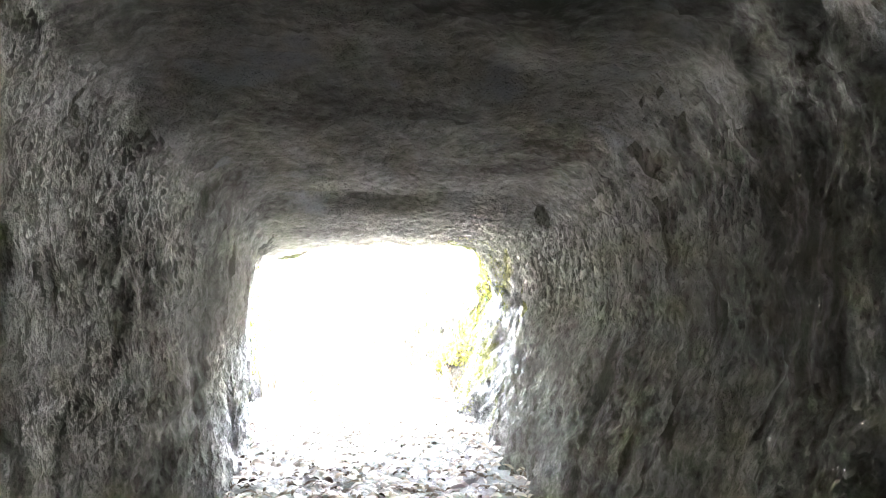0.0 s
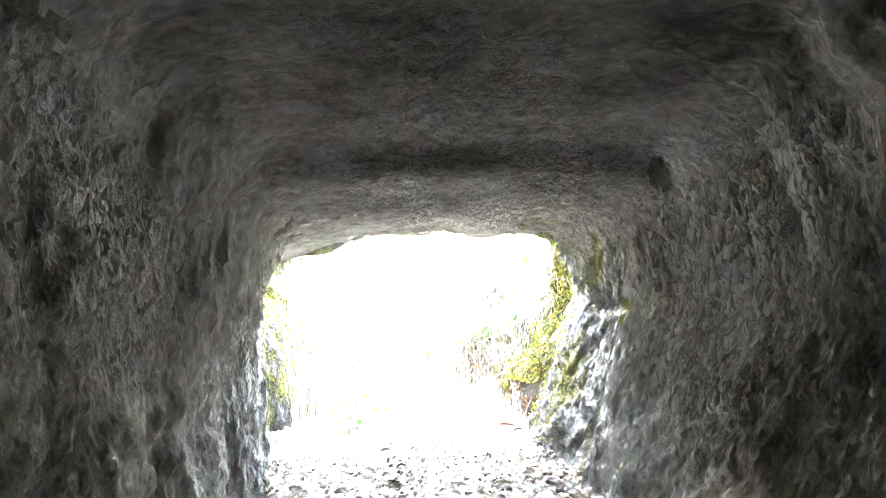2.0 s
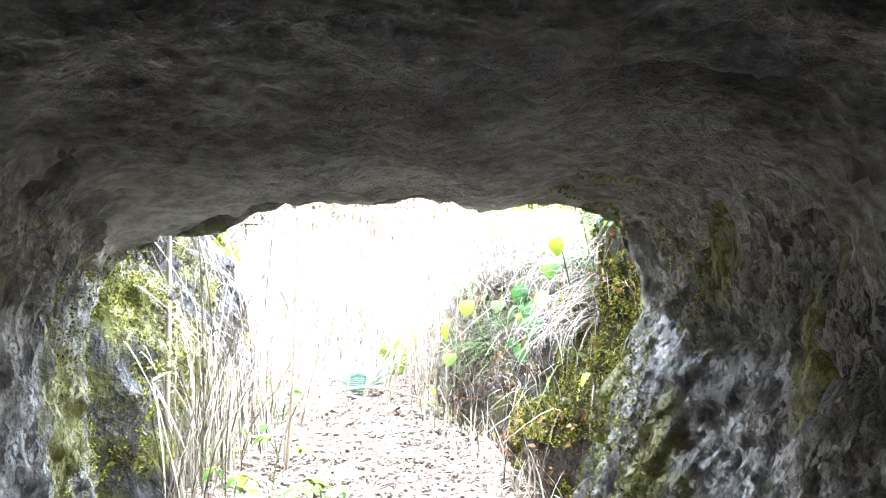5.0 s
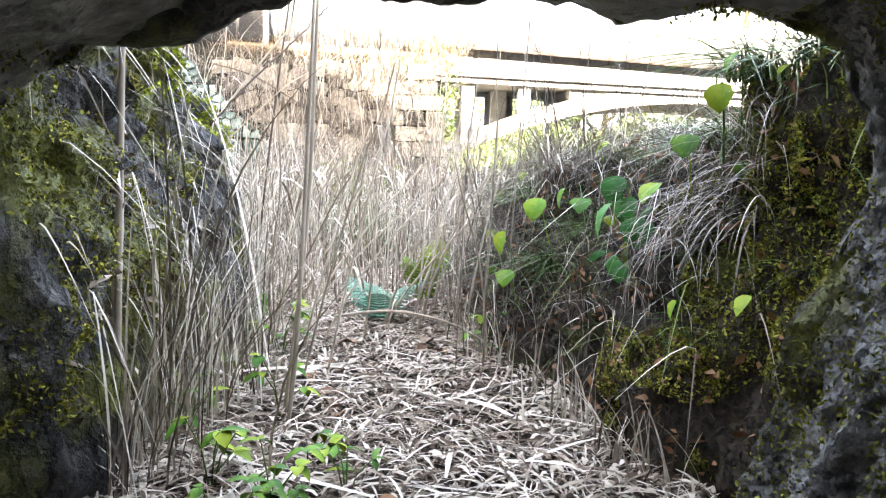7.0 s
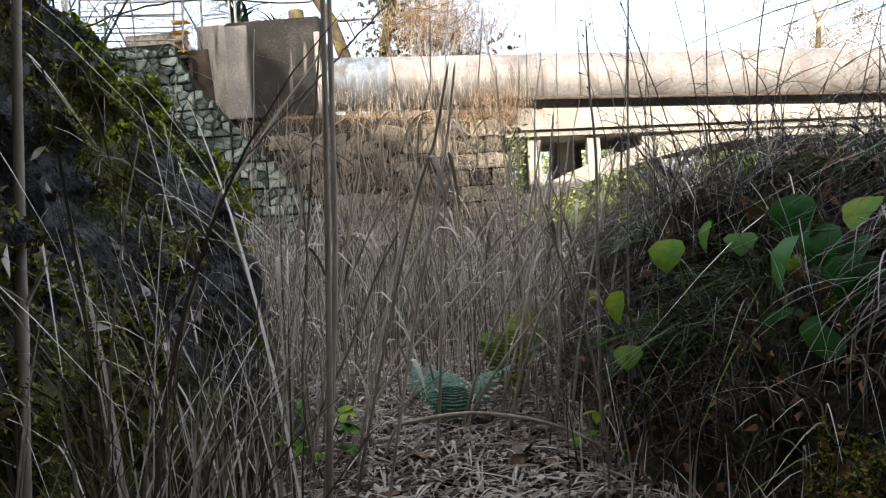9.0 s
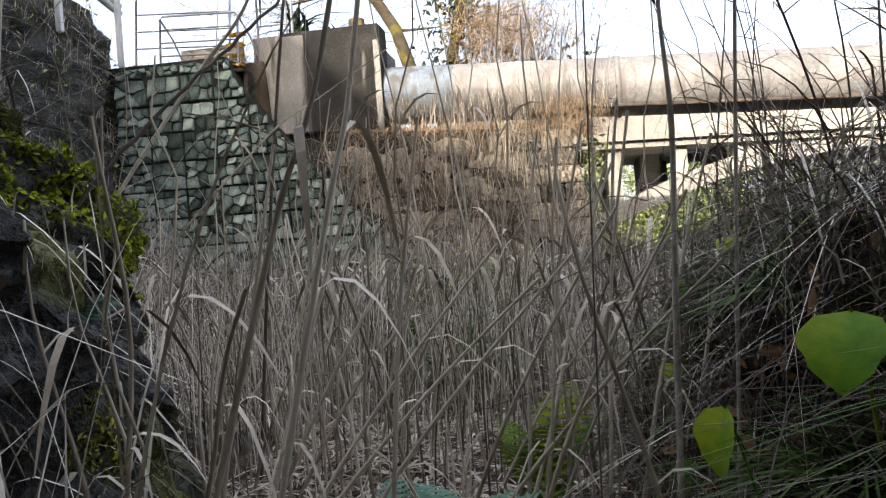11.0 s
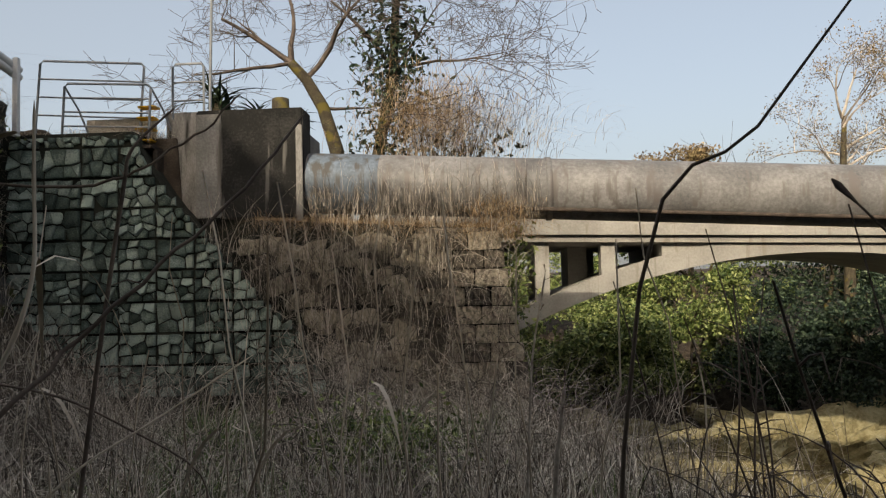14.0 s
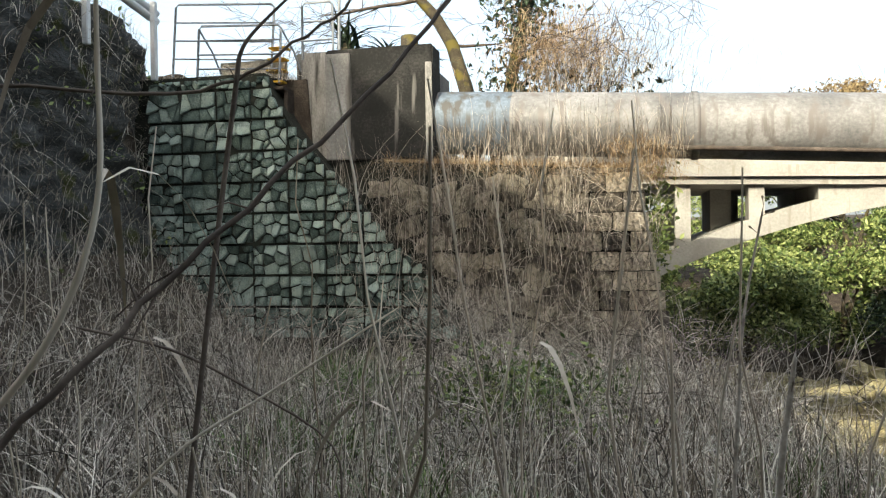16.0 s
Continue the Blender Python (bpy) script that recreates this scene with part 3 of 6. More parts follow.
def stone_mesh(cell, rng):
    """A rubble stone with the cell's outline round its middle, face towards -y."""
    n = len(cell)
    cx, cz = sum(x for x, _ in cell) / n, sum(z for _, z in cell) / n
    r = sum(math.hypot(x - cx, z - cz) for x, z in cell) / n
    V, F = [], []
    tx, tz = rng.uniform(-0.35, 0.35), rng.uniform(-0.35, 0.35)
    deep = rng.uniform(0.045, 0.075)
    gap = rng.uniform(0.012, 0.021)
    for inset, yy in ((gap, 0.0), (gap, -deep * 0.6), (gap + 0.012, -deep)):
        sc = 1 - inset / r
        V += [((x - cx) * sc, yy + ((x - cx) * tx + (z - cz) * tz + rng.uniform(-0.006, 0.006) if yy else 0), (z - cz) * sc) for x, z in cell]
    V.append((0, -deep - rng.uniform(0.0, 0.012), 0))
    for q in range(2):
        for k in range(n):
            F.append((q * n + k, q * n + (k + 1) % n, (q + 1) * n + (k + 1) % n, (q + 1) * n + k))
    for k in range(n):
        F.append((2 * n + k, 2 * n + (k + 1) % n, 3 * n))
    me = bpy.data.meshes.new("stone")
    me.from_pydata(V, [], F)
    return me, cx, cz


def block_mesh(rng):
    bm = box_bm((1, 1, 1), (0, -0.5, 0), 0.05)
    for v in bm.verts:
        v.co += Vector((rng.uniform(-0.025, 0.025), rng.uniform(-0.2, 0.2), rng.uniform(-0.035, 0.035)))
    me = bpy.data.meshes.new("block")
    bm.to_mesh(me)
    bm.free()
    return me


def boulder_mesh(rng):
    bm = bmesh.new()
    bmesh.ops.create_icosphere(bm, subdivisions=2, radius=0.5)
    o = Vector((rng.uniform(0, 50), rng.uniform(0, 50), 0))
    for v in bm.verts:
        c = Vector([max(-0.36, min(0.36, q * 1.1)) for q in v.co])
        v.co = c * (1 + 0.35 * noise.noise(c * 2.5 + o)) * 1.25
    me = bpy.data.meshes.new("boulder")
    bm.to_mesh(me)
    bm.free()
    return me


# backing walls
def step_edge(z):
    """Right end of the green stone wall at height z, slanting down to the right."""
    return float(np.interp(z, [0, 1.1, 1.6, 2.7, 3.4, 4.0, 4.9], [-2.7, -3.3, -3.9, -4.8, -5.45, -5.9, -6.3]))


def slab(name, outline, y0, y1, mat, label, category, parent=None, kind="structure"):
    """An upright slab with the outline in x and z."""
    n = len(outline)
    V = [(x, y0, z) for x, z in outline] + [(x, y1, z) for x, z in outline]
    F = [tuple(range(n)), tuple(range(2 * n - 1, n - 1, -1))] + [(k + n, (k + 1) % n + n, (k + 1) % n, k) for k in range(n)]
    ob = link_mesh(name, V, F, mat, parent)
    return tagged(ob, label, category, kind=kind) if category else ob


out = [(-8.9, -0.8), (-5.45, -0.8), (-5.45, -0.02), (-4.95, 0.06), (-4.5, -0.02), (-4.5, -0.8), (-2.4, -0.8)]
zz = -0.8
while zz < 4.8:
    out.append((step_edge(max(zz, 0)) - 0.06, zz))
    zz += 0.38
out += [(step_edge(4.75) - 0.06, 4.75), (-8.9, 4.75)]
wall_green = slab("wall_retaining", out, 22.2, 22.75, M_MORTAR, "retaining wall of green grey rubble stones in dark mortar joints", "stone wall")
pier_out = [(-5.9, -1.6), (1.0, -1.6), (0.42, 1.3), (0.16, 2.86), (-5.2, 3.2), (-5.9, 3.2)]
wall_pier = slab("wall_pier", pier_out, 22.62, 24.4, M_MORTAR, "old bridge pier of weathered stone blocks and rubble", "stone pier")
tagged(slab("wall_abutment_core", [(-9, -1), (0.1, -1), (0.1, 2.8), (-5.8, 2.8), (-5.8, 4.6), (-9, 4.6)], 24.35, 26.0, M_CONC, "", "", kind=""), "plain concrete core of the abutment", "wall", kind="structure")

# ---- pipe, block and bridge ----
anchor = thing("anchor_block", (-4.26, 22.5, 3.2), "mould blackened concrete anchor block holding the water pipe", "concrete block")
part("block", box_bm((1.98, 0.62, 2.0), (0, 0.31, 0.95), 0.03), M_BLACKCONC, anchor)
part("rear_block", box_bm((1.9, 1.2, 1.7), (-0.04, 1.222, 0.8), 0.03), M_CONC, anchor, "grey concrete rear of the block")
part("side_wall", box_bm((0.72, 1.4, 2.1), (-1.352, 1.1, 0.98), 0.02), M_PILASTER, anchor, "grey recessed concrete side wall")
part("pilaster", box_bm((0.46, 0.05, 1.9), (-0.75, -0.02, 0.92), 0.015), M_CONC, anchor, "pale streaked concrete pilaster with a stained top")
part("corner_strip", box_bm((0.12, 0.04, 1.75), (0.92, -0.018, 0.75), 0.01), M_PILASTER, anchor, "pale bare concrete corner")

PX = np.linspace(-3.4, 40, 120)
pv, pf = tube([(x, 23.12, 3.83 - 0.056 * (x + 3.2) + 0.0) for x in PX], [0.56] * 120, 40)
pipe = thing("water_pipe", (-3.3, 23.12, 3.83), "large weathered grey painted steel water pipe spanning the gorge", "pipe")
body = link_mesh("pipe_body", [Vector(v) - Vector(pipe.location) for v in pv], pf, M_PIPE, pipe, True)
# bluish sleeve puts the sky-lit shade at the pipe's end into colour
v, f = tube([(x + 3.3, 0, -0.056 * (x + 3.2)) for x in (-3.26, -2.9, -2.4, -1.95)], [0.566, 0.566, 0.566, 0.563], 40)
tagged(link_mesh("shade_sleeve", v, f, M_BLUESHADE, pipe, True), "bluish sleeve on the pipe's end, coloured to stand for sky-lit shade")
for x in (1.15, 7.4, 13.6):
    v, f = tube([(x + dx - pipe.location.x, 0, -0.056 * (x + 3.2)) for dx in (-0.06, -0.05, 0.05, 0.06)], [0.555, 0.585, 0.585, 0.555], 40)
    link_mesh("pipe_collar", v, f, M_PIPE, pipe, True)
link_mesh("cable_duct", *tube([(x - pipe.location.x, -0.42, -0.056 * (x + 3.2) - 0.42) for x in np.linspace(0.3, 30, 60)], [0.04] * 60, 8), M_DARKSTEM, pipe, True)

bridge = thing("arch_bridge", (7.7, 28, 0), "pale concrete open spandrel arch road bridge", "bridge")


def arch_top(x):
    return 2.9 - 0.035 * (x - 7.6) ** 2


def arch_low(x):
    return 2.48 - 0.034 * (x - 7.8) ** 2


def deck_top(x):
    return 3.32 - 0.03 * (x - 1.6)


def prism(name, xs, low, high, y0, y1, mat, parent, label=""):
    n = len(xs)
    V = []
    for y in (y0, y1):
        V += [(x - 7.7, y - 28, low(x)) for x in xs] + [(x - 7.7, y - 28, high(x)) for x in xs]
    F = []
    for k in range(n - 1):
        F += [(k, k + 1, n + k + 1, n + k), (2 * n + k + 1, 2 * n + k, 3 * n + k, 3 * n + k + 1), (k + 1, k, 2 * n + k, 2 * n + k + 1), (n + k, n + k + 1, 3 * n + k + 1, 3 * n + k)]
    F += [(0, n, 3 * n, 2 * n), (n - 1, 3 * n - 1, 4 * n - 1, 2 * n - 1)]
    ob = link_mesh(name, V, F, mat, parent)
    return tagged(ob, label) if label else ob


ax_ = np.linspace(-2.6, 17.8, 60)
prism("arch_rib", ax_, arch_low, arch_top, 28.0, 33.0, M_BRIDGE, bridge)
dx_ = np.linspace(-3, 24, 30)
prism("deck_edge", dx_, lambda x: deck_top(x) - 0.26, deck_top, 27.75, 33.3, M_BRIDGE, bridge)
prism("deck_beam", dx_, lambda x: deck_top(x) - 0.43, lambda x: deck_top(x) - 0.264, 27.88, 33.1, M_BRIDGE, bridge)
prism("parapet", dx_, lambda x: deck_top(x) + 0.004, lambda x: deck_top(x) + 0.5, 27.85, 28.05, M_BRIDGE, bridge)
prism("spandrel", np.linspace(4.2, 11.2, 24), lambda x: arch_top(x) - 0.1, lambda x: deck_top(x) - 0.42, 28.06, 32.9, M_BRIDGE, bridge)
for x, w in ((1.3, 0.34), (2.9, 0.34), (-0.3, 0.34), (12.3, 0.34), (13.9, 0.34), (15.3, 0.34)):
    prism("column", np.linspace(x - w / 2, x + w / 2, 3), lambda q: arch_top(q) - 0.12, lambda q: deck_top(q) - 0.42, 28.05, 28.55, M_BRIDGE, bridge)
    prism("column", np.linspace(x - w / 2, x + w / 2, 3), lambda q: arch_top(q) - 0.12, lambda q: deck_top(q) - 0.42, 32.3, 32.8, M_BRIDGE, bridge)
prism("cross_wall", np.linspace(2.1, 2.6, 3), lambda q: arch_top(q) - 0.12, lambda q: deck_top(q) - 0.42, 30.0, 32.2, M_BRIDGE, bridge, "shaded concrete cross wall")
prism("springing_block", np.linspace(-4.5, -0.6, 4), lambda q: -3.0, lambda q: deck_top(q) - 0.43, 27.95, 33.05, M_BRIDGE, bridge)
prism("springing_block", np.linspace(15.9, 19, 4), lambda q: -7.8, lambda q: deck_top(q) - 0.43, 27.95, 33.05, M_BRIDGE, bridge)


# ---- railings ----
def railing(at, length, height, bars, label, depth=0.0):
    rl = thing("railing", at, label, "railing", "railings on the platform")
    r = 0.024
    top = [((0, 0, 0), (0, 0, height - 0.06), (0.06, 0, height), (length - 0.06, 0, height), (length, 0, height - 0.06), (length, 0, 0))]
    link_mesh("frame", *tube(top[0], [r] * 6, 8), M_STEEL, rl, True)
    for k in range(bars):
        z = height * (k + 1) / (bars + 1)
        link_mesh("bar", *tube([(0, 0, z), (length / 2, 0.002, z), (length, 0, z)], [r * 0.7] * 3, 6), M_STEEL, rl, True)
    if depth:
        for x in (0, length):
            link_mesh("brace", *tube([(x, 0, height * 0.95), (x + 0.15, depth / 2, height * 0.6), (x + 0.3, depth, 0.1)], [r * 0.8] * 3, 6), M_STEEL, rl, True)
    return rl


railing((-8.55, 22.95, 4.95), 2.05, 1.4, 3, "tall galvanised pipe railing on the stone wall").rotation_euler.y = radians(4)
railing((-7.78, 22.5, 4.7), 1.64, 1.06, 3, "low galvanised pipe railing beside the steel steps", 0.5).rotation_euler.y = radians(3)
railing((-5.84, 22.9, 5.1), 0.6, 1.05, 2, "narrow galvanised gate frame on the concrete")
pole = link_mesh("pole", *tube([(-5.09, 22.8, 5.1), (-5.07, 22.8, 6.2), (-5.02, 22.8, 8.2)], [0.03, 0.028, 0.024], 8), M_STEEL, None, True)
tagged(pole, "thin galvanised steel pole standing on the concrete block", "pole")
steps = thing("steel_steps", (-6.35, 22.6, 4.5), "steel ladder steps with yellow treads beside the railing", "steps")
for k in range(4):
    part("tread", box_bm((0.34, 0.24, 0.035), (0.1, 0.06 * k, 0.15 + 0.22 * k), 0.006), M_YELLOW, steps, "yellow painted tread")
part("platform_edge", box_bm((0.5, 0.6, 0.06), (0.1, 0.05, 0.0), 0.008), M_DARKSTEM, steps, "dark rusty platform edge")
part("bracket", box_bm((0.08, 0.4, 0.5), (0.33, 0.1, -0.28), 0.01), M_DARKSTEM, steps)
wall_small = part("back_panel", box_bm((1.35, 0.08, 0.55), (-0.55, 0.45, 0.4), 0.01), M_SANDSTONE, steps, "low tan concrete upstand")

guard = thing("guardrail", (-8.3, 22.0, 5.3), "white steel guardrail along the road above", "guardrail")
gl = [(0, 0, 0.6), (0.3, -3, 0.85), (0.5, -6, 1.15), (0.5, -10, 1.4)]
for dz in (0.0, -0.14):
    link_mesh("beam", *tube([(a, b, c + dz) for a, b, c in gl], [0.075] * 4, 8), M_GUARD, guard, True)
for k in range(5):
    y = -0.3 - 2 * k
    part("post", box_bm((0.1, 0.1, 1.4), (0.12 - 0.05 * y, y, 0.0 - 0.085 * y), 0.01), M_GUARD, guard)


# ---- trees ----
def grow(rnd, p, d, length, r, depth, out, tips, spread=0.6, droop=0.0, kids=(2, 4)):
    """A limb and, from it, its own limbs: polylines with radii into out, ends into tips."""
    n = 5
    pts, rad = [Vector(p)], [r]
    q, v = Vector(p), Vector(d).normalized()
    for i in range(n):
        v = (v + Vector((rnd.uniform(-1, 1), rnd.uniform(-1, 1), rnd.uniform(-1, 1))) * 0.22 + Vector((0, 0, -droop))).normalized()
        q = q + v * length / n
        pts.append(q.copy())
        rad.append(max(0.008, r * (1 - 0.55 * (i + 1) / n)))
    out.append((pts, rad))
    if depth == 0:
        tips.append(q.copy())
        return
    for k in range(rnd.randint(*kids)):
        i = rnd.randint(2, n)
        w = Vector((rnd.uniform(-1, 1), rnd.uniform(-1, 1), rnd.uniform(-0.6, 0.9))).normalized()
        grow(rnd, pts[i], (v + w * spread * 1.7), length * rnd.uniform(0.55, 0.8), rad[i] * 0.66, depth - 1, out, tips, spread, droop, kids)


def leafy_tree(name, at, height, crown, label, leafmat, seed, leaves=5000, size=0.13, trunk_r=0.2, lobes=9, category="tree"):
    rnd, rng = random.Random(seed), np.random.default_rng(seed)
    t = thing(name, at, label, category)
    out, tips = [], []
    grow(rnd, (0, 0, -0.3), (0.05, 0, 1), height * 0.55, trunk_r, 3, out, tips, 0.5)
    tubes_mesh("trunk", out[:60], M_BARK, t, 6)
    c = []
    for k in range(lobes):
        o = np.array([rnd.uniform(-1, 1) * crown[0], rnd.uniform(-1, 1) * crown[1], height * 0.62 + rnd.uniform(-1, 1) * crown[2]])
        rad = rnd.uniform(0.35, 0.6) * min(crown)
        n = leaves // lobes
        u = rng.normal(0, 1, (n, 3))
        u /= np.linalg.norm(u, axis=1)[:, None]
        lump = 1 + 0.28 * np.sin(u[:, 0] * 7 + k) * np.sin(u[:, 1] * 6) + 0.2 * np.sin(u[:, 2] * 11 + 2 * k)
        c.append(o + u * (rad * rng.uniform(0.55, 1.05, n) * lump)[:, None] * np.array([1.25, 1.1, 0.85]))
    c = np.concatenate(c)
    leaf_cards("crown", c, rng.uniform(0.6, 1.3, len(c)) * size, leafmat, rng, t)
    return t


rt = random.Random(11)
bare = thing("bare_tree", (-3.3, 26.6, 2.8), "leafless tree with a mossy leaning trunk behind the pipe", "tree")
out, tips = [], []
trunk = [(0, 0, 0), (-0.05, 0, 1.3), (-0.15, 0, 2.3), (-0.45, 0, 3.3), (-0.85, 0.05, 4.0), (-1.2, 0.05, 4.4)]
out.append(([Vector(p) for p in trunk], [0.22, 0.19, 0.17, 0.15, 0.13, 0.11]))
trunk2 = [(0.35, 0.2, 0), (0.7, 0.1, 1.6), (0.95, 0, 2.8), (1.2, 0.1, 4.2), (1.3, 0.1, 5.8), (1.35, 0, 7.0)]
out.append(([Vector(p) for p in trunk2], [0.18, 0.16, 0.13, 0.11, 0.09, 0.06]))
for p, d, L, r in ((trunk[5], (-1.0, 0, 0.6), 2.0, 0.085), (trunk[5], (-0.1, 0.1, 1.0), 2.2, 0.09), (trunk[4], (0.9, 0, 0.9), 2.3, 0.09), (trunk[5], (-1.2, 0, 0.05), 2.2, 0.06), (trunk[3], (1, 0, -0.1), 1.2, 0.05),
                   (trunk2[3], (-0.8, 0, 1.0), 2.2, 0.07), (trunk2[4], (0.9, 0, 0.8), 2.2, 0.06), (trunk2[2], (1.0, -0.1, 0.5), 2.2, 0.06), (trunk2[4], (-0.5, 0, 1), 2.0, 0.06), (trunk2[3], (1.0, 0, 0.2), 2.6, 0.05), (trunk2[5], (0.3, 0, 1), 1.8, 0.05), (trunk2[4], (1.0, 0.2, 0.4), 2.0, 0.05), (trunk2[3], (0.7, -0.2, 0.7), 2.0, 0.05), (trunk2[5], (0.9, 0, 0.5), 1.7, 0.04)):
    grow(rt, p, d, L, r, 4, out, tips, 0.8, 0.03, (3, 5))
tubes_mesh("trunk", out[:2], M_BARK, bare, 9)
tubes_mesh("limb", [(q, [w * (0.62 if w < 0.03 else 0.9) for w in r]) for q, r in out[2:]], M_DARKSTEM, bare, 4)
rg = np.random.default_rng(3)
iv = np.concatenate([rg.normal(0, 1, (1700, 3)) * np.array([0.42, 0.3, 1.1]) + np.array([1.2, 0, 4.3]), rg.normal(0, 1, (260, 3)) * np.array([0.5, 0.3, 0.4]) + np.array([0.9, 0, 2.3]), rg.normal(0, 1, (260, 3)) * np.array([0.7, 0.3, 0.25]) + np.array([2.6, -0.2, 2.1])])
leaf_cards("ivy_leaves", iv, rg.uniform(0.05, 0.12, len(iv)), M_DARK_SHADEFOL, rg, bare)

brown = thing("brown_bush", (-1.2, 25.6, 2.8), "rust brown tangled vine bush hanging over the pipe", "bush")
N = 2200
cb = rg.normal(0, 1, (N, 3)) * np.array([0.75, 0.4, 0.5]) + np.array([0.1, 0, 2.6])
blades("tangle", cb, rg.uniform(0.3, 0.9, N), rg.uniform(0.4, 1.6, N), 0.012, M_RUST, rg, 4, 0.9, brown, True)
N = 700
cb = rg.normal(0, 1, (N, 3)) * np.array([1.0, 0.4, 0.5]) + np.array([1.0, -0.2, 2.1])
blades("twig_tangle", cb, rg.uniform(0.4, 1.3, N), rg.uniform(0.4, 1.6, N), 0.009, M_TWIG, rg, 4, 0.7, brown, True, azim=rg.normal(0, 0.9, N))
stems_ = []
for k in range(14):
    a = rt.uniform(-0.7, 0.7)
    stems_.append(([Vector((a, 0.1, 0)), Vector((a * 0.8, 0.1, 1.0)), Vector((a * 1.5, 0, 2.3))], [0.03, 0.025, 0.012]))
tubes_mesh("stem", stems_, M_TWIG, brown, 5)

# plants behind the block
for k, (x, y, s) in enumerate(((-4.75, 24.9, 1.0), (-5.6, 24.7, 1.2), (-4.1, 25.0, 0.7))):
    pl = thing("cycad", (x, y, 4.5 if x > -5.5 else 4.9), "dark green palm-like plant behind the concrete block", "plant", "palm-like plants")
    n = 40
    st = rg.normal(0, 0.1, (n, 3)) + np.array([0, 0, 0.75])
    blades("foliage", st, rg.uniform(0.6, 1.1, n) * s, rg.uniform(0.5, 1.2, n), 0.09, M_DARK_SHADEFOL, rg, 5, 0.7, pl)
    link_mesh("trunk", *tube([(0, 0, -0.2), (0.02, 0, 0.4), (0, 0, 0.9)], [0.16, 0.15, 0.12], 8), M_BARK, pl, True)
stump = link_mesh("tree_stump", *tube([(-4.05, 23.9, 4.4), (-4.04, 23.9, 5.3), (-4.05, 23.92, 5.66), (-4.05, 23.92, 5.68)], [0.19, 0.18, 0.17, 0.02], 10), M_BARK, None, True)
tagged(stump, "mossy cut tree trunk standing behind the concrete block", "tree stump")

# far bank
for k, (x, y, z, h, cr, mt, lab, n) in enumerate((
        (4.6, 39.5, -4.6, 6.0, (2.4, 1.6, 1.9), M_FOLIAGE, "sunlit round evergreen tree on the far bank", 9000),
        (7.6, 41.5, -4.0, 6.5, (2.6, 1.6, 2.0), M_FOLIAGE, "sunlit evergreen tree beside the river rocks", 8000),
        (2.2, 41.5, -4.4, 5.0, (2.0, 1.5, 1.6), M_FOLIAGE, "evergreen shrub on the far bank", 6000),
        (11.5, 40.5, -4.2, 6.0, (2.6, 1.6, 2.0), M_DARK_SHADEFOL, "evergreen tree on the far bank, shade put into its leaf colour", 7000),
        (15.5, 40.0, -4.2, 6.5, (2.8, 1.6, 2.2), M_DARK_SHADEFOL, "broad evergreen tree over the water, shade put into its leaf colour", 7000),
        (19.5, 42.0, -3.6, 6.5, (2.8, 1.6, 2.2), M_FOLIAGE, "evergreen tree farther along the bank", 6000),
        (5.5, 47.0, -1.8, 7.0, (3.4, 2.0, 2.2), M_FOLIAGE, "evergreen tree on the slope behind the bridge", 7000),
        (10.5, 48.0, -1.6, 8.0, (3.6, 2.0, 2.5), M_FOLIAGE, "tall evergreen tree on the slope", 7000),
        (15.8, 48.0, -1.6, 7.5, (3.6, 2.0, 2.5), M_DARK_SHADEFOL, "evergreen tree on the slope, shade put into its leaf colour", 6000),
        (1.5, 49.0, -1.2, 6.0, (3.0, 2.0, 2.0), M_FOLIAGE, "low evergreen tree on the slope", 6000),
        (21.5, 48.0, -1.6, 8.0, (3.6, 2.0, 2.5), M_FOLIAGE, "evergreen tree at the end of the slope", 6000),
        (11.6, 56.0, 1.0, 11.0, (2.2, 1.8, 1.6), M_AUTUMN, "round yellow brown tree above the bridge", 3500),
        (9.4, 57.0, 1.0, 10.3, (2.0, 1.8, 1.2), M_FOLIAGE, "green treetop showing above the pipe", 3000))):
    leafy_tree("tree", (x, y, z), h, cr, lab, mt, 40 + k, n * 2, 0.105, 0.22, 16)
# thin autumn tree
aut = thing("autumn_tree", (16.2, 46.0, -1.6), "half bare autumn tree with brown leaves beyond the bridge", "tree")
out, tips = [], []
out.append(([Vector((0, 0, 0)), Vector((0.1, 0, 4)), Vector((0, 0, 8)), Vector((0.2, 0, 11))], [0.3, 0.25, 0.18, 0.1]))
for k in range(11):
    zz = rt.uniform(7.0, 11.5)
    grow(rt, (0.1, 0, zz), (rt.uniform(-1, 1), rt.uniform(-0.5, 0.5), rt.uniform(0.3, 1.0)), 2.2, 0.07, 3, out, tips, 0.6, 0, (2, 4))
tubes_mesh("trunk", out[:1], M_BARK, aut, 8)
tubes_mesh("limb", out[1:], M_TWIG, aut, 4)
tp = np.array([tuple(t) for t in tips])
tp = tp[rg.integers(0, len(tp), 9000)] + rg.normal(0, 0.24, (9000, 3))
leaf_cards("crown", tp, rg.uniform(0.03, 0.07, 9000), M_AUTUMN, rg, aut)

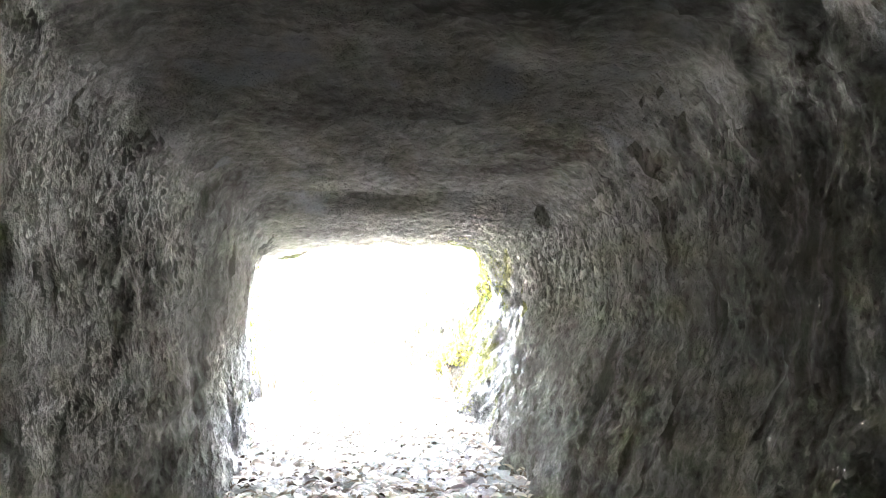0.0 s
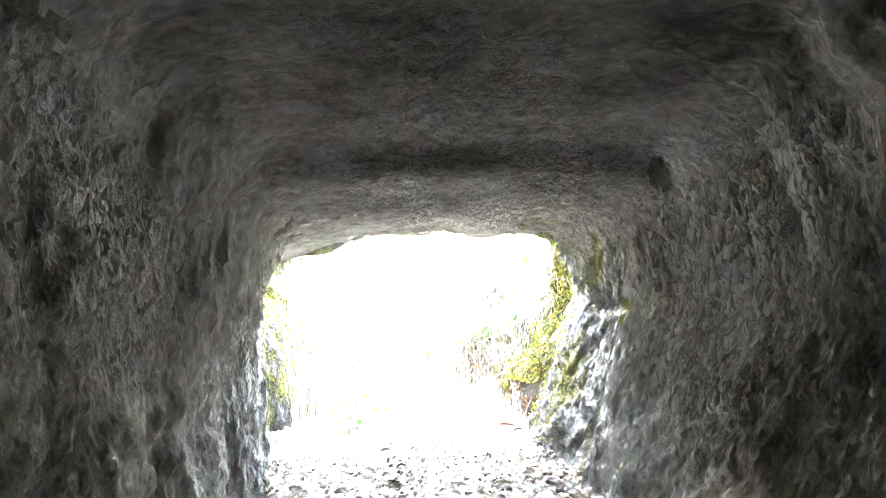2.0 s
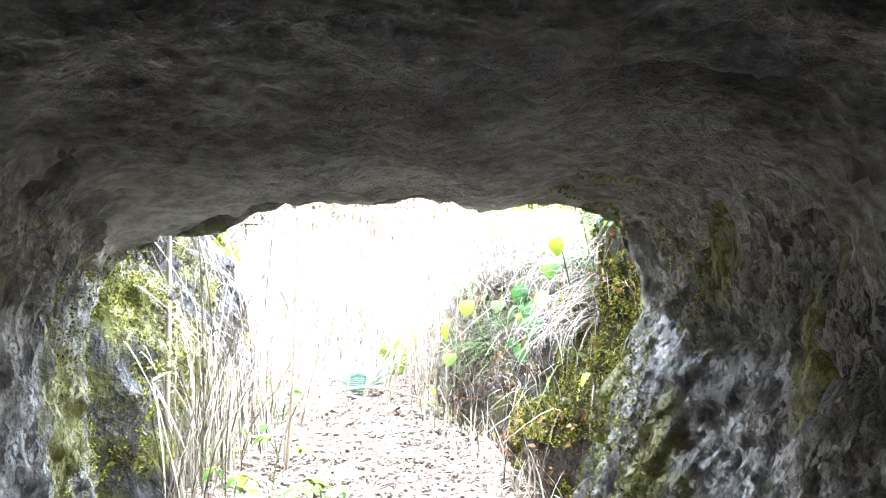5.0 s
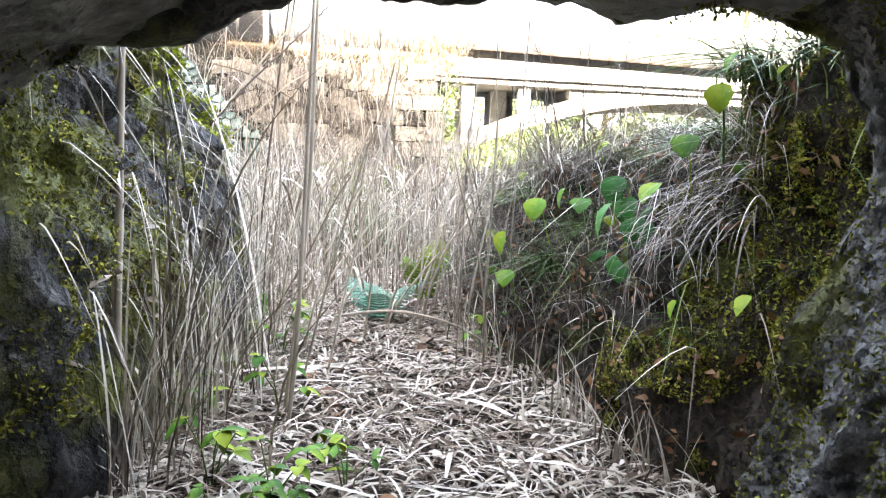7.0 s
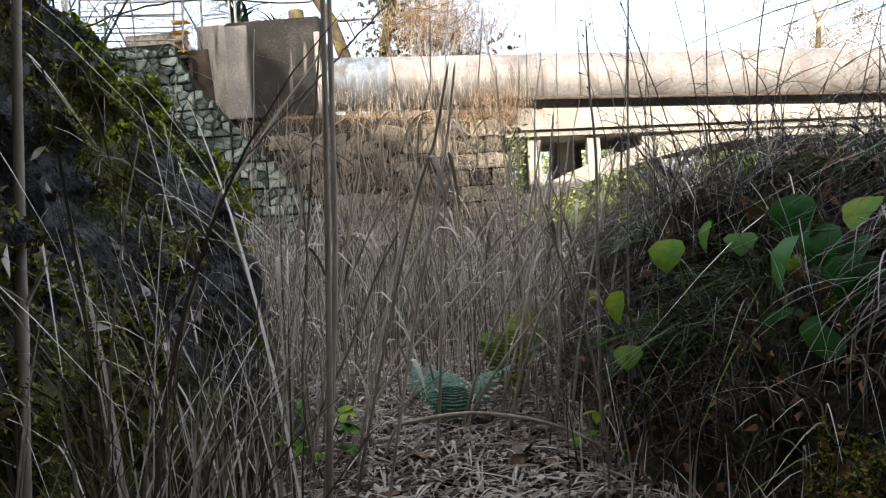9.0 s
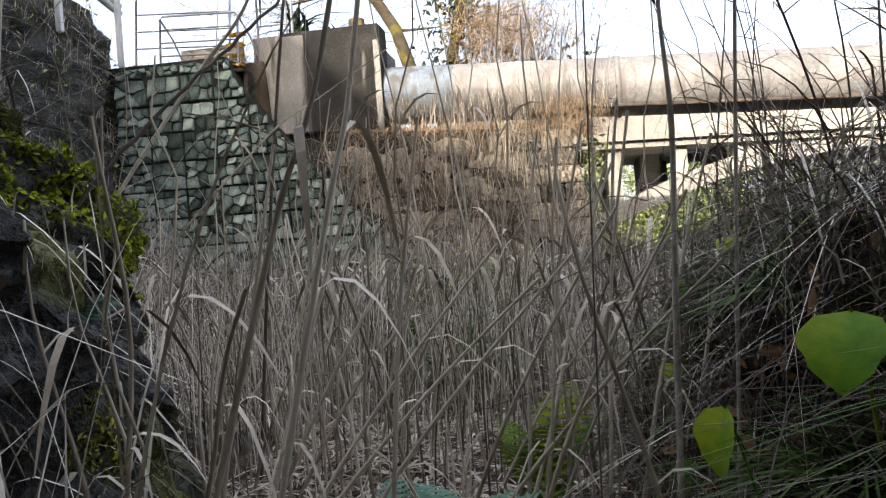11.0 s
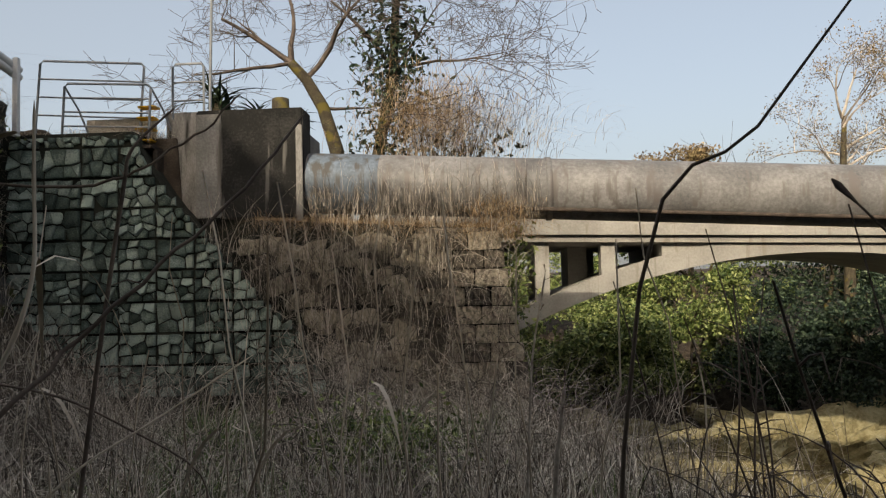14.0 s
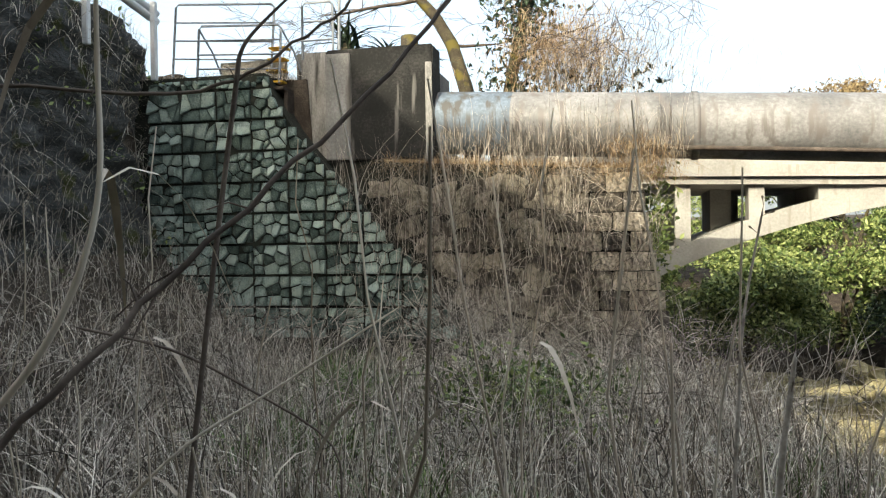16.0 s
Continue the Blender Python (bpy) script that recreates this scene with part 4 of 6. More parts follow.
# river rocks
def river_rock(at, size, label, seed):
    bm = bmesh.new()
    bmesh.ops.create_icosphere(bm, subdivisions=5, radius=0.5)
    o = Vector((seed * 7.3, seed * 3.1, 0))
    for v in bm.verts:
        c = Vector([max(-0.38, min(0.38, q * 1.15)) for q in v.co])
        v.co = c * (1 + 0.55 * noise.fractal(c * 2.6 + o, 0.7, 2, 6)) * 1.2
        v.co = Vector((v.co.x * size[0], v.co.y * size[1], v.co.z * size[2]))
    me = bpy.data.meshes.new("river_rock")
    bm.to_mesh(me)
    bm.free()
    me.materials.append(M_OCHRE)
    ob = new("river_rock", me)
    ob.location = at
    return tagged(ob, label, "rock", "river rocks")


river_rock((6.4, 38.0, -5.6), (7.0, 3.5, 4.2), "large ochre river rock face in the sun", 1)
river_rock((11.5, 38.6, -5.4), (7.0, 4.0, 4.6), "broad sunlit ochre rock at the waterside", 2)
river_rock((3.2, 37.4, -6.4), (3.4, 3.0, 2.6), "lower ochre rock at the water's edge", 3)
river_rock((9.0, 34.8, -7.0), (5.0, 2.2, 1.6), "flat pale ledge of rock in the river", 4)
river_rock((15.5, 36.5, -6.2), (6.0, 3.0, 3.4), "shaded ochre rock along the far bank", 5)

wire = link_mesh("overhead_wire", *tube([(-14 + 3 * k, 40, 15.2 - 0.16 * k + 0.02 * (k - 6) ** 2) for k in range(18)], [0.02] * 18, 5), M_DARKSTEM, None, True)
tagged(wire, "thin dark overhead wire against the sky", "wire", kind="structure")


# ---- grass and brush ----
rg = np.random.default_rng(21)


def scatter(n, x0, x1, y0, y1, keep=None):
    x, y = rg.uniform(x0, x1, n), rg.uniform(y0, y1, n)
    if keep is not None:
        k = keep(x, y)
        x, y = x[k], y[k]
    return np.stack([x, y, ground(x, y) - 0.03], -1)


def stuff(ob, label, category):
    return tagged(ob, label, category, kind="stuff")


def clump(x, y):
    return wob(x, y, 1.9, 3) + rg.normal(0, 0.35, len(x)) > 0.0


def tussocks(n, per, x0, x1, y0, y1, keep=None, spread=0.11):
    """Feet of blades, gathered in clumps; returns the feet, the clump's own height for each, and the way out from its middle."""
    c = scatter(n, x0, x1, y0, y1, keep)
    tall = rg.uniform(0.55, 1.25, len(c))
    k = np.repeat(np.arange(len(c)), per)
    o = rg.normal(0, spread, (len(k), 2)) * tall[k][:, None]
    p = np.stack([c[k, 0] + o[:, 0], c[k, 1] + o[:, 1]], -1)
    return np.concatenate([p, (ground(p[:, 0], p[:, 1]) - 0.03)[:, None]], 1), tall[k], np.arctan2(o[:, 1], o[:, 0]) + rg.normal(0, 0.8, len(k))


low_far = lambda p: np.interp(p[:, 1], [10, 13, 16, 19, 22], [0.95, 1.0, 0.85, 0.52, 0.42])
in_gully = lambda x, y: ~((np.abs(x + 4.7) < 0.9) & (y > 18.6)) & (x > left_foot(y) + 0.15) & ((x < right_foot(y)) | (y > 11.3))
p, tall, way = tussocks(330, 46, -6.8, 3.2, 10.6, 22.0, in_gully)
stuff(arcs("dry_grass", p, rg.uniform(0.45, 1.2, len(p)) * tall * low_far(p), rg.uniform(0.1, 0.8, len(p)), rg.uniform(0.8, 2.7, len(p)), rg.uniform(0.004, 0.0095, len(p)), M_STRAW, rg, 9, azim=way), "arching tussocks of pale dead grass filling the gully", "grass")
p, tall, way = tussocks(150, 16, -6.8, 3.2, 10.6, 22.0, in_gully, 0.2)
stuff(arcs("dry_stalks", p, rg.uniform(0.8, 1.6, len(p)) * tall * low_far(p), rg.uniform(0.0, 0.35, len(p)), rg.uniform(0.0, 0.9, len(p)), rg.uniform(0.004, 0.009, len(p)), M_TWIG, rg, 8, None, True, azim=way), "thin upright dead stalks standing out of the tussocks", "grass")
p = scatter(5200, -7.0, 3.2, 10.8, 22.0, in_gully)
stuff(arcs("fallen_straw", p, rg.uniform(0.4, 1.1, len(p)) * low_far(p), rg.uniform(0.7, 1.35, len(p)), rg.uniform(0.2, 1.1, len(p)), rg.uniform(0.003, 0.009, len(p)), M_STRAW, rg, 7), "dead straw fallen in all directions between the tussocks", "grass")
p, tall, way = tussocks(20, 55, -4.6, 1.4, 11.5, 19.0, in_gully, 0.12)
stuff(arcs("green_grass", p, rg.uniform(0.3, 0.8, len(p)) * tall, rg.uniform(0.05, 0.5, len(p)), rg.uniform(0.4, 1.8, len(p)), rg.uniform(0.004, 0.009, len(p)), M_GRASS, rg, 7, azim=way), "green grass blades among the dead tussocks", "grass")
p = scatter(1100, -7.0, 3.0, 11.5, 22.2, in_gully)
stuff(blades("brush", p, rg.uniform(0.4, 1.4, len(p)) * (0.8 + 0.6 * wob(p[:, 0], p[:, 1], 1.1, 4)) * np.interp(p[:, 1], [11, 15, 18, 22], [1.0, 0.95, 0.8, 0.7]), rg.uniform(0.05, 1.3, len(p)), rg.uniform(0.006, 0.012, len(p)), M_TWIG, rg, 5, 0.3, None, True), "thin grey brown stems of dead weeds in the gully", "brush")
p = scatter(700, -4.6, 1.0, 20.6, 22.1)
stuff(blades("brush", p, rg.uniform(0.2, 0.75, len(p)), rg.uniform(0.05, 0.6, len(p)), rg.uniform(0.008, 0.014, len(p)), M_TWIG, rg, 6, 0.3, None, True), "grey vines and stems climbing the foot of the pier", "brush")
p = scatter(16000, -10.5, -1.4, 7.5, 22.0, lambda x, y: (x < left_foot(y) - 0.35) & clump(x, y))
stuff(blades("dry_grass", p, rg.uniform(0.25, 0.8, len(p)), rg.uniform(0.4, 1.6, len(p)), rg.uniform(0.005, 0.013, len(p)), M_STRAW, rg, 5, 0.7), "dead grass hanging on the slope below the road", "grass")
p = scatter(3500, -10.5, -1.6, 8.5, 22.0, lambda x, y: (x < left_foot(y) - 0.4))
stuff(blades("brush", p, rg.uniform(0.5, 1.5, len(p)), rg.uniform(0.1, 0.8, len(p)), rg.uniform(0.006, 0.013, len(p)), M_TWIG, rg, 5, 0.3, None, True), "bare brush on the slope", "brush")
p = scatter(3000, 0.9, 8.0, 11.0, 24.0, lambda x, y: y < 22.5)
stuff(blades("brush", p, rg.uniform(0.3, 0.85, len(p)), rg.uniform(0.1, 0.9, len(p)), rg.uniform(0.006, 0.013, len(p)), M_TWIG, rg, 5, 0.4, None, True), "grey brush on the slope falling to the river", "brush")
p = scatter(900, -2.4, 1.0, 9.9, 13.5, lambda x, y: (x > left_foot(y)) & ((x < right_foot(y) + 0.1) | (y > 11.5)))
stuff(blades("thin_reeds", p, rg.uniform(0.5, 1.25, len(p)), rg.uniform(-0.1, 0.35, len(p)), rg.uniform(0.005, 0.010, len(p)), M_STRAW, rg, 6, 0.1, None, True), "thicket of thin pale dead reeds at the trench's end", "reeds")
p = scatter(1700, -6.5, 3.0, 11.0, 21.5, in_gully)
stuff(blades("dead_vines", p, rg.uniform(0.4, 1.2, len(p)) * (0.8 + 0.7 * wob(p[:, 0], p[:, 1], 1.7, 2)), rg.uniform(0.8, 3.5, len(p)), rg.uniform(0.006, 0.013, len(p)), M_TWIG, rg, 8, 0.33, None, True), "tangled arching dead vines over the gully", "vine")
q = np.array([(-3.8, 17.0), (-2.6, 15.4), (-1.2, 17.6), (-0.3, 19.6), (-5.2, 18.4), (0.4, 16.6), (-4.7, 14.6), (-3.4, 13.2), (-5.6, 16.4), (-1.6, 20.6), (0.2, 21.2), (-6.2, 20.4), (-2.2, 13.0), (1.2, 18.6), (-4.9, 20.2)])
k = rg.integers(0, len(q), 1500)
x, y = q[k, 0] + rg.normal(0, 0.3, len(k)), q[k, 1] + rg.normal(0, 0.3, len(k))
p = np.stack([x, y, ground(x, y) - 0.03], -1)
stuff(blades("shrub_twigs", p, rg.uniform(0.4, 1.45, len(p)), rg.uniform(0.1, 1.6, len(p)), rg.uniform(0.005, 0.013, len(p)), M_TWIG, rg, 7, 0.22, None, True), "bare grey shrubs standing out of the gully grass", "shrub")
k = rg.integers(0, len(q), 1500)
x, y = q[k, 0] + rg.normal(0, 0.4, len(k)), q[k, 1] + rg.normal(0, 0.4, len(k))
p = np.stack([x, y, ground(x, y) - 0.03], -1)
stuff(blades("dry_grass", p, rg.uniform(0.5, 1.25, len(p)), rg.uniform(0.6, 2.6, len(p)), rg.uniform(0.006, 0.016, len(p)), M_STRAW, rg, 8, 0.36), "pale straw hung over the bare shrubs", "grass")
p = scatter(900, -6, 2, 11, 21, lambda x, y: wob(x, y, 0.8, 5) > 0.35)
stuff(blades("green_grass", p, rg.uniform(0.2, 0.5, len(p)), rg.uniform(0.3, 1.2, len(p)), 0.009, M_GRASS, rg, 5, 0.5), "few green grass blades among the dead grass", "grass")
for k, (x, y) in enumerate(((-3.2, 17.5), (-3.0, 17.2), (-2.4, 14.7), (-2.7, 14.3), (-1.0, 17.0), (-0.6, 12.3), (-1.3, 13.2), (-3.4, 17.9))):
    n = 150
    q = rg.normal(0, 0.15, (n, 3))
    q[:, 2] = -0.03
    t = thing("grass_tuft", (x, y, float(ground(x, y))), "fresh green grass tuft among dead grass", "grass", "green grass tufts")
    blades("foliage", q, rg.uniform(0.4, 0.9, n), rg.uniform(0.2, 1.2, n), 0.014, M_GRASS, rg, 5, 0.5, t)

sel = BLUFF[rg.integers(0, len(BLUFF), 2600)] + np.array([0.03, 0, 0])
stuff(blades("dry_grass", sel, rg.uniform(0.2, 0.7, len(sel)), rg.uniform(0.3, 1.6, len(sel)), rg.uniform(0.005, 0.012, len(sel)), M_STRAW, rg, 5, 1.4, azim=rg.normal(0, 0.9, len(sel))), "dead grass hanging on the dark bluff", "grass")
sel = BLUFF[rg.integers(0, len(BLUFF), 2200)]
stuff(blades("brush", sel, rg.uniform(0.3, 1.0, len(sel)), rg.uniform(0.2, 2.0, len(sel)), rg.uniform(0.006, 0.014, len(sel)), M_TWIG, rg, 6, 0.5, None, True, azim=rg.normal(0, 1.1, len(sel))), "grey bare twigs and creepers over the bluff", "brush")
sel = BLUFF[rg.integers(0, len(BLUFF), 60)]
sel = (sel[:, None] + rg.normal(0, 0.16, (60, 14, 3)) + np.array([0.12, 0, 0])).reshape(-1, 3)
stuff(leaf_cards("bluff_leaves", sel, rg.uniform(0.03, 0.07, len(sel)), M_FOLIAGE, rg), "small evergreen leaves growing on the bluff", "leaves")

# bare shrubs with forked twigs
rq = random.Random(77)
for x, y, h, n in ((-3.8, 17.0, 0.8, 6), (-2.6, 15.0, 0.75, 6), (-1.3, 17.8, 0.85, 7), (-0.2, 20.2, 0.95, 7), (-5.3, 18.2, 0.9, 6), (0.5, 16.2, 0.7, 5), (-4.6, 14.4, 0.8, 6), (-3.3, 12.9, 0.6, 5), (-5.7, 16.0, 0.9, 6), (-1.8, 20.8, 1.0, 8), (0.6, 21.3, 0.95, 6), (-2.2, 13.2, 0.55, 5), (1.3, 18.4, 0.8, 6), (-0.9, 14.6, 0.65, 6), (-0.3, 12.6, 0.55, 5), (-3.0, 21.2, 1.0, 8)):
    sh = thing("bare_shrub", (x, y, float(ground(x, y))), "leafless grey brown shrub with forked twigs in the dead grass", "shrub", "bare shrubs in the gully")
    out, tips = [], []
    for k in range(n):
        a = rq.uniform(0, 6.28)
        grow(rq, (0.08 * math.cos(a), 0.08 * math.sin(a), -0.05), (0.8 * math.cos(a), 0.8 * math.sin(a), rq.uniform(0.5, 1.3)), h, 0.011, 3, out, tips, 0.55, 0.03, (2, 4))
    out = [(q, [w * 0.8 for w in r]) for q, r in out]
    tubes_mesh("stem", [(q, r) for q, r in out if r[0] > 0.007], M_TWIG, sh, 4)
    tagged(tubes_mesh("twig", [(q, [w * 0.55 for w in r]) for q, r in out if r[0] <= 0.007], M_TWIG, sh, 3), kind="stuff")
for x, y in ((-1.35, 16.2), (-0.75, 15.8)):
    bush = thing("low_bush", (x, y, float(ground(x, y))), "low dark olive green bush half hidden in dead grass", "bush", "low green bushes")
    n = 900
    u = rg.normal(0, 1, (n, 3)) * np.array([0.34, 0.28, 0.2]) + np.array([0, 0, 0.42])
    leaf_cards("foliage", u, rg.uniform(0.02, 0.05, n), M_FOLIAGE, rg, bush)
    tubes_mesh("stem", [([Vector((0, 0, -0.05)), Vector((0.1 * math.cos(k), 0.1 * math.sin(k), 0.3)), Vector((0.3 * math.cos(k), 0.25 * math.sin(k), 0.6))], [0.012, 0.009, 0.004]) for k in range(7)], M_DARKSTEM, bush, 5)

# top of the pier and pipe
n = 2300
p = np.stack([rg.uniform(-4.2, 0.35, n), rg.uniform(22.45, 22.75, n), 2.9 - 0.02 * rg.uniform(0, 5, n)], -1)
p[:, 2] = np.interp(p[:, 0], [-5.2, 0.2], [3.18, 2.84])
stuff(blades("rust_grass", p, rg.uniform(0.15, 0.5, n), rg.uniform(0.5, 2.4, n), rg.uniform(0.005, 0.012, n), M_RUST, rg, 5, 0.9), "rust coloured dead grass along the pier top", "grass")
n = 900
p = np.stack([rg.normal(0.25, 0.3, n), rg.uniform(22.4, 22.9, n), rg.uniform(2.6, 3.3, n)], -1)
stuff(blades("rust_grass", p, rg.uniform(0.2, 0.6, n), rg.uniform(0.4, 1.8, n), 0.009, M_RUST, rg, 5, 0.9, None, True), "dry brown vines around the pier corner", "vine")
n = 900
p = np.stack([rg.uniform(-5.0, -0.6, n), rg.uniform(22.0, 22.5, n), rg.uniform(-0.3, 2.7, n)], -1)
stuff(blades("vines", p, rg.uniform(0.5, 1.5, n), rg.uniform(0.0, 0.8, n), rg.uniform(0.006, 0.013, n), M_TWIG, rg, 6, 0.15, None, True), "grey bare vines over the rubble face", "vine")
n = 1300
p = np.stack([rg.uniform(-4.6, 0.5, n), rg.uniform(22.2, 22.45, n), rg.uniform(-0.2, 2.6, n)], -1)
stuff(arcs("vines", p, rg.uniform(0.4, 1.2, n), rg.uniform(0.0, 1.2, n), rg.uniform(0.5, 2.4, n), rg.uniform(0.005, 0.011, n), M_TWIG, rg, 8, None, True), "tangled dead creepers hanging over the rubble", "vine")
n = 900
p = np.stack([rg.uniform(-3.2, 1.0, n), rg.uniform(22.5, 22.62, n), rg.uniform(2.9, 3.6, n)], -1)
stuff(blades("vines", p, rg.uniform(0.2, 0.8, n), rg.uniform(-0.2, 1.3, n), 0.008, M_TWIG, rg, 5, 0.6, None, True), "bare vines climbing the pipe", "vine")
n = 500
p = rg.normal(0, 1, (n, 3)) * np.array([0.12, 0.12, 0.55]) + np.array([0.56, 23.2, 2.0])
ivy = stuff(leaf_cards("ivy", p, rg.uniform(0.04, 0.09, n), M_FOLIAGE, rg), "green ivy hanging down the edge of the pier", "ivy")
n = 3000
p = np.stack([rg.uniform(-9.5, -5.9, n), rg.uniform(22.35, 24.5, n), np.full(n, 4.7)], -1)
stuff(blades("dry_grass", p, rg.uniform(0.15, 0.5, n), rg.uniform(0.4, 1.6, n), 0.010, M_STRAW, rg, 5, 0.8), "dead grass on top of the stone wall", "grass")


# ---- trench plants ----
rb = random.Random(8)


def on_bank(side, n, y0, y1, v0, v1, mask=None):
    P = []
    while len(P) < n:
        y, v = rb.uniform(y0, y1), rb.uniform(v0, v1)
        if mask and not mask(y, v):
            continue
        P.append(tuple(bank_point(side, y, v)))
    return np.array(P)


# moss
pm = on_bank(-1, 46000, 6.75, 11.4, 0.15, 1.12, lambda y, v: noise.noise(Vector((y * 2.2, v * 3.5, 3))) + 0.55 * (v > 0.86) + (0.42 if y < 8.2 else 0) > 0.3)
stuff(leaf_cards("moss", pm + rg.normal(0, 0.006, pm.shape), rg.uniform(0.005, 0.013, len(pm)), M_MOSS, rg), "yellow green moss cushions along the rock bank", "moss")
pm = on_bank(-1, 12000, 8.2, 11.2, 0.84, 1.05)
stuff(leaf_cards("moss", pm + rg.normal(0, 0.008, pm.shape), rg.uniform(0.006, 0.016, len(pm)), M_CRESTMOSS, rg), "bright moss line along the crest of the rock bank", "moss")
pm = on_bank(1, 44000, 6.75, 8.0, 0.1, 1.1, lambda y, v: noise.noise(Vector((y * 3.0, v * 4, 9))) + 0.3 * v + (0.4 - 0.35 * (y - 6.75)) > 0.2)
stuff(leaf_cards("moss", pm + rg.normal(0, 0.006, pm.shape), rg.uniform(0.004, 0.011, len(pm)), M_MOSS, rg), "yellow green moss on the rock beside the mouth", "moss")
pr = []
for s in range(1, 9):
    for k in range(TN):
        if (k < 75 or k > TN - 80) and PV[s * TN + k].z > -0.1:
            for j in range(34):
                if noise.noise(PV[s * TN + k] * 4) > 0.02:
                    pr.append(PV[s * TN + k] + Vector((rb.uniform(-0.05, 0.05), rb.uniform(-0.02, 0.03), rb.uniform(-0.05, 0.05))))
pr = np.array([tuple(q) for q in pr])
stuff(leaf_cards("moss", pr, rg.uniform(0.004, 0.010, len(pr)), M_MOSS, rg), "moss tufts round the tunnel mouth", "moss")

TA = np.array([tuple(q) for q in TV]).reshape(len(TY), TN, 3)
mk = []
for i in range(int(len(TY) * 0.92), len(TY)):
    for k in list(range(10, 70)) + list(range(TN - 80, TN - 10)):
        q = Vector(TA[i, k])
        if noise.noise(Vector((q.x * 3, q.y * 5, q.z * 1.6))) > (0.12 if q.x < 0 else 0.0):
            for j in range(4 if q.x < 0 else 7):
                mk.append((q.x + rb.uniform(-0.02, 0.02), q.y + rb.uniform(-0.02, 0.02), q.z + rb.uniform(-0.02, 0.02)))
mk = np.array(mk)
stuff(leaf_cards("moss", mk, rg.uniform(0.004, 0.010, len(mk)), M_MOSS, rg), "moss strands on the rock jambs of the mouth", "moss")

# grass on the banks
pb = on_bank(1, 2600, 7.1, 11.5, 0.0, 1.3)
stuff(leaf_cards("dead_leaves", pb + rg.normal(0, 0.015, pb.shape), rg.uniform(0.012, 0.035, len(pb)), M_BROWNLEAF, rg), "curled brown dead leaves caught on the earth bank", "leaves")
pb = on_bank(1, 900, 9.0, 12.0, 0.75, 1.7)
stuff(arcs("dry_grass", pb, rg.uniform(0.25, 0.75, len(pb)), rg.uniform(0.2, 1.1, len(pb)), rg.uniform(0.5, 2.0, len(pb)), rg.uniform(0.003, 0.009, len(pb)), M_STRAW, rg, 8), "arching dead blades over the top of the earth bank", "grass")
pb = on_bank(-1, 320, 7.1, 12.0, 1.0, 1.6)
stuff(arcs("dry_grass", pb, rg.uniform(0.25, 0.75, len(pb)), rg.uniform(0.6, 1.3, len(pb)), rg.uniform(0.6, 1.8, len(pb)), rg.uniform(0.003, 0.008, len(pb)), M_STRAW, rg, 8, azim=rg.normal(0, 0.8, len(pb))), "dead blades hanging down over the rock bank", "grass")
y = rg.uniform(7.4, 9.2, 60)
pb = np.stack([left_foot(y) + np.abs(rg.normal(0.0, 0.09, len(y))), y, floor_z(y) - 0.03], -1)
stuff(arcs("dry_stalks", pb, rg.uniform(0.4, 1.7, len(pb)), rg.uniform(0.0, 0.25, len(pb)), rg.uniform(0.0, 1.1, len(pb)), rg.uniform(0.004, 0.014, len(pb)), M_STRAW, rg, 9), "long dry reed blades leaning on the rock bank", "grass")
pb = on_bank(1, 90, 10.0, 11.4, 0.85, 1.6)
stuff(arcs("looping_vines", pb, rg.uniform(0.6, 1.15, len(pb)), rg.uniform(-0.3, 0.6, len(pb)), rg.uniform(1.5, 4.2, len(pb)), rg.uniform(0.004, 0.008, len(pb)), M_DARKSTEM, rg, 14, None, True), "dark dry vines looping over the earth bank", "vine")
pb = on_bank(-1, 160, 7.2, 9.0, 0.1, 0.8)
stuff(leaf_cards("dead_leaves", pb + np.array([0.02, 0, 0]), rg.uniform(0.012, 0.035, len(pb)), M_LITTER, rg), "dead leaves caught on the mossy rock", "leaves")
pb = on_bank(1, 1500, 7.0, 11.6, 0.25, 1.9, lambda y, v: rb.random() < 0.35 + 0.65 * (v > 0.75))
stuff(blades("dry_grass", pb, rg.uniform(0.08, 0.34, len(pb)), rg.uniform(0.6, 2.4, len(pb)), rg.uniform(0.003, 0.007, len(pb)), M_STRAW, rg, 5, 0.85), "dead grass hanging over the earth bank", "grass")
pb = on_bank(1, 700, 7.0, 11.5, 0.3, 1.6, lambda y, v: noise.noise(Vector((y * 1.7, v * 2, 5))) > -0.1)
stuff(blades("green_grass", pb, rg.uniform(0.1, 0.32, len(pb)), rg.uniform(0.5, 2.0, len(pb)), rg.uniform(0.004, 0.008, len(pb)), M_GRASS, rg, 5, 0.8, azim=math.pi + rg.normal(0, 1.0, len(pb))), "green grass on the earth bank", "grass")
pb = on_bank(1, 5200, 8.2, 12.0, 0.15, 1.9)
stuff(blades("brush", pb, rg.uniform(0.15, 0.55, len(pb)), rg.uniform(0.3, 2.4, len(pb)), rg.uniform(0.003, 0.007, len(pb)), M_DARKSTEM, rg, 6, 0.6, None, True), "dense dark bramble twigs over the earth bank", "brush")
pb = on_bank(1, 1100, 7.4, 11.0, 0.15, 1.9)
stuff(blades("brush", pb, rg.uniform(0.15, 0.6, len(pb)), rg.uniform(0.3, 2.0, len(pb)), rg.uniform(0.003, 0.006, len(pb)), M_TWIG, rg, 5, 0.7, None, True), "thin dark tangled twigs on the earth bank", "brush")
pb = on_bank(-1, 1300, 7.3, 12.2, 0.6, 2.0, lambda y, v: rb.random() < 0.08 + 0.92 * (v > 1.02))
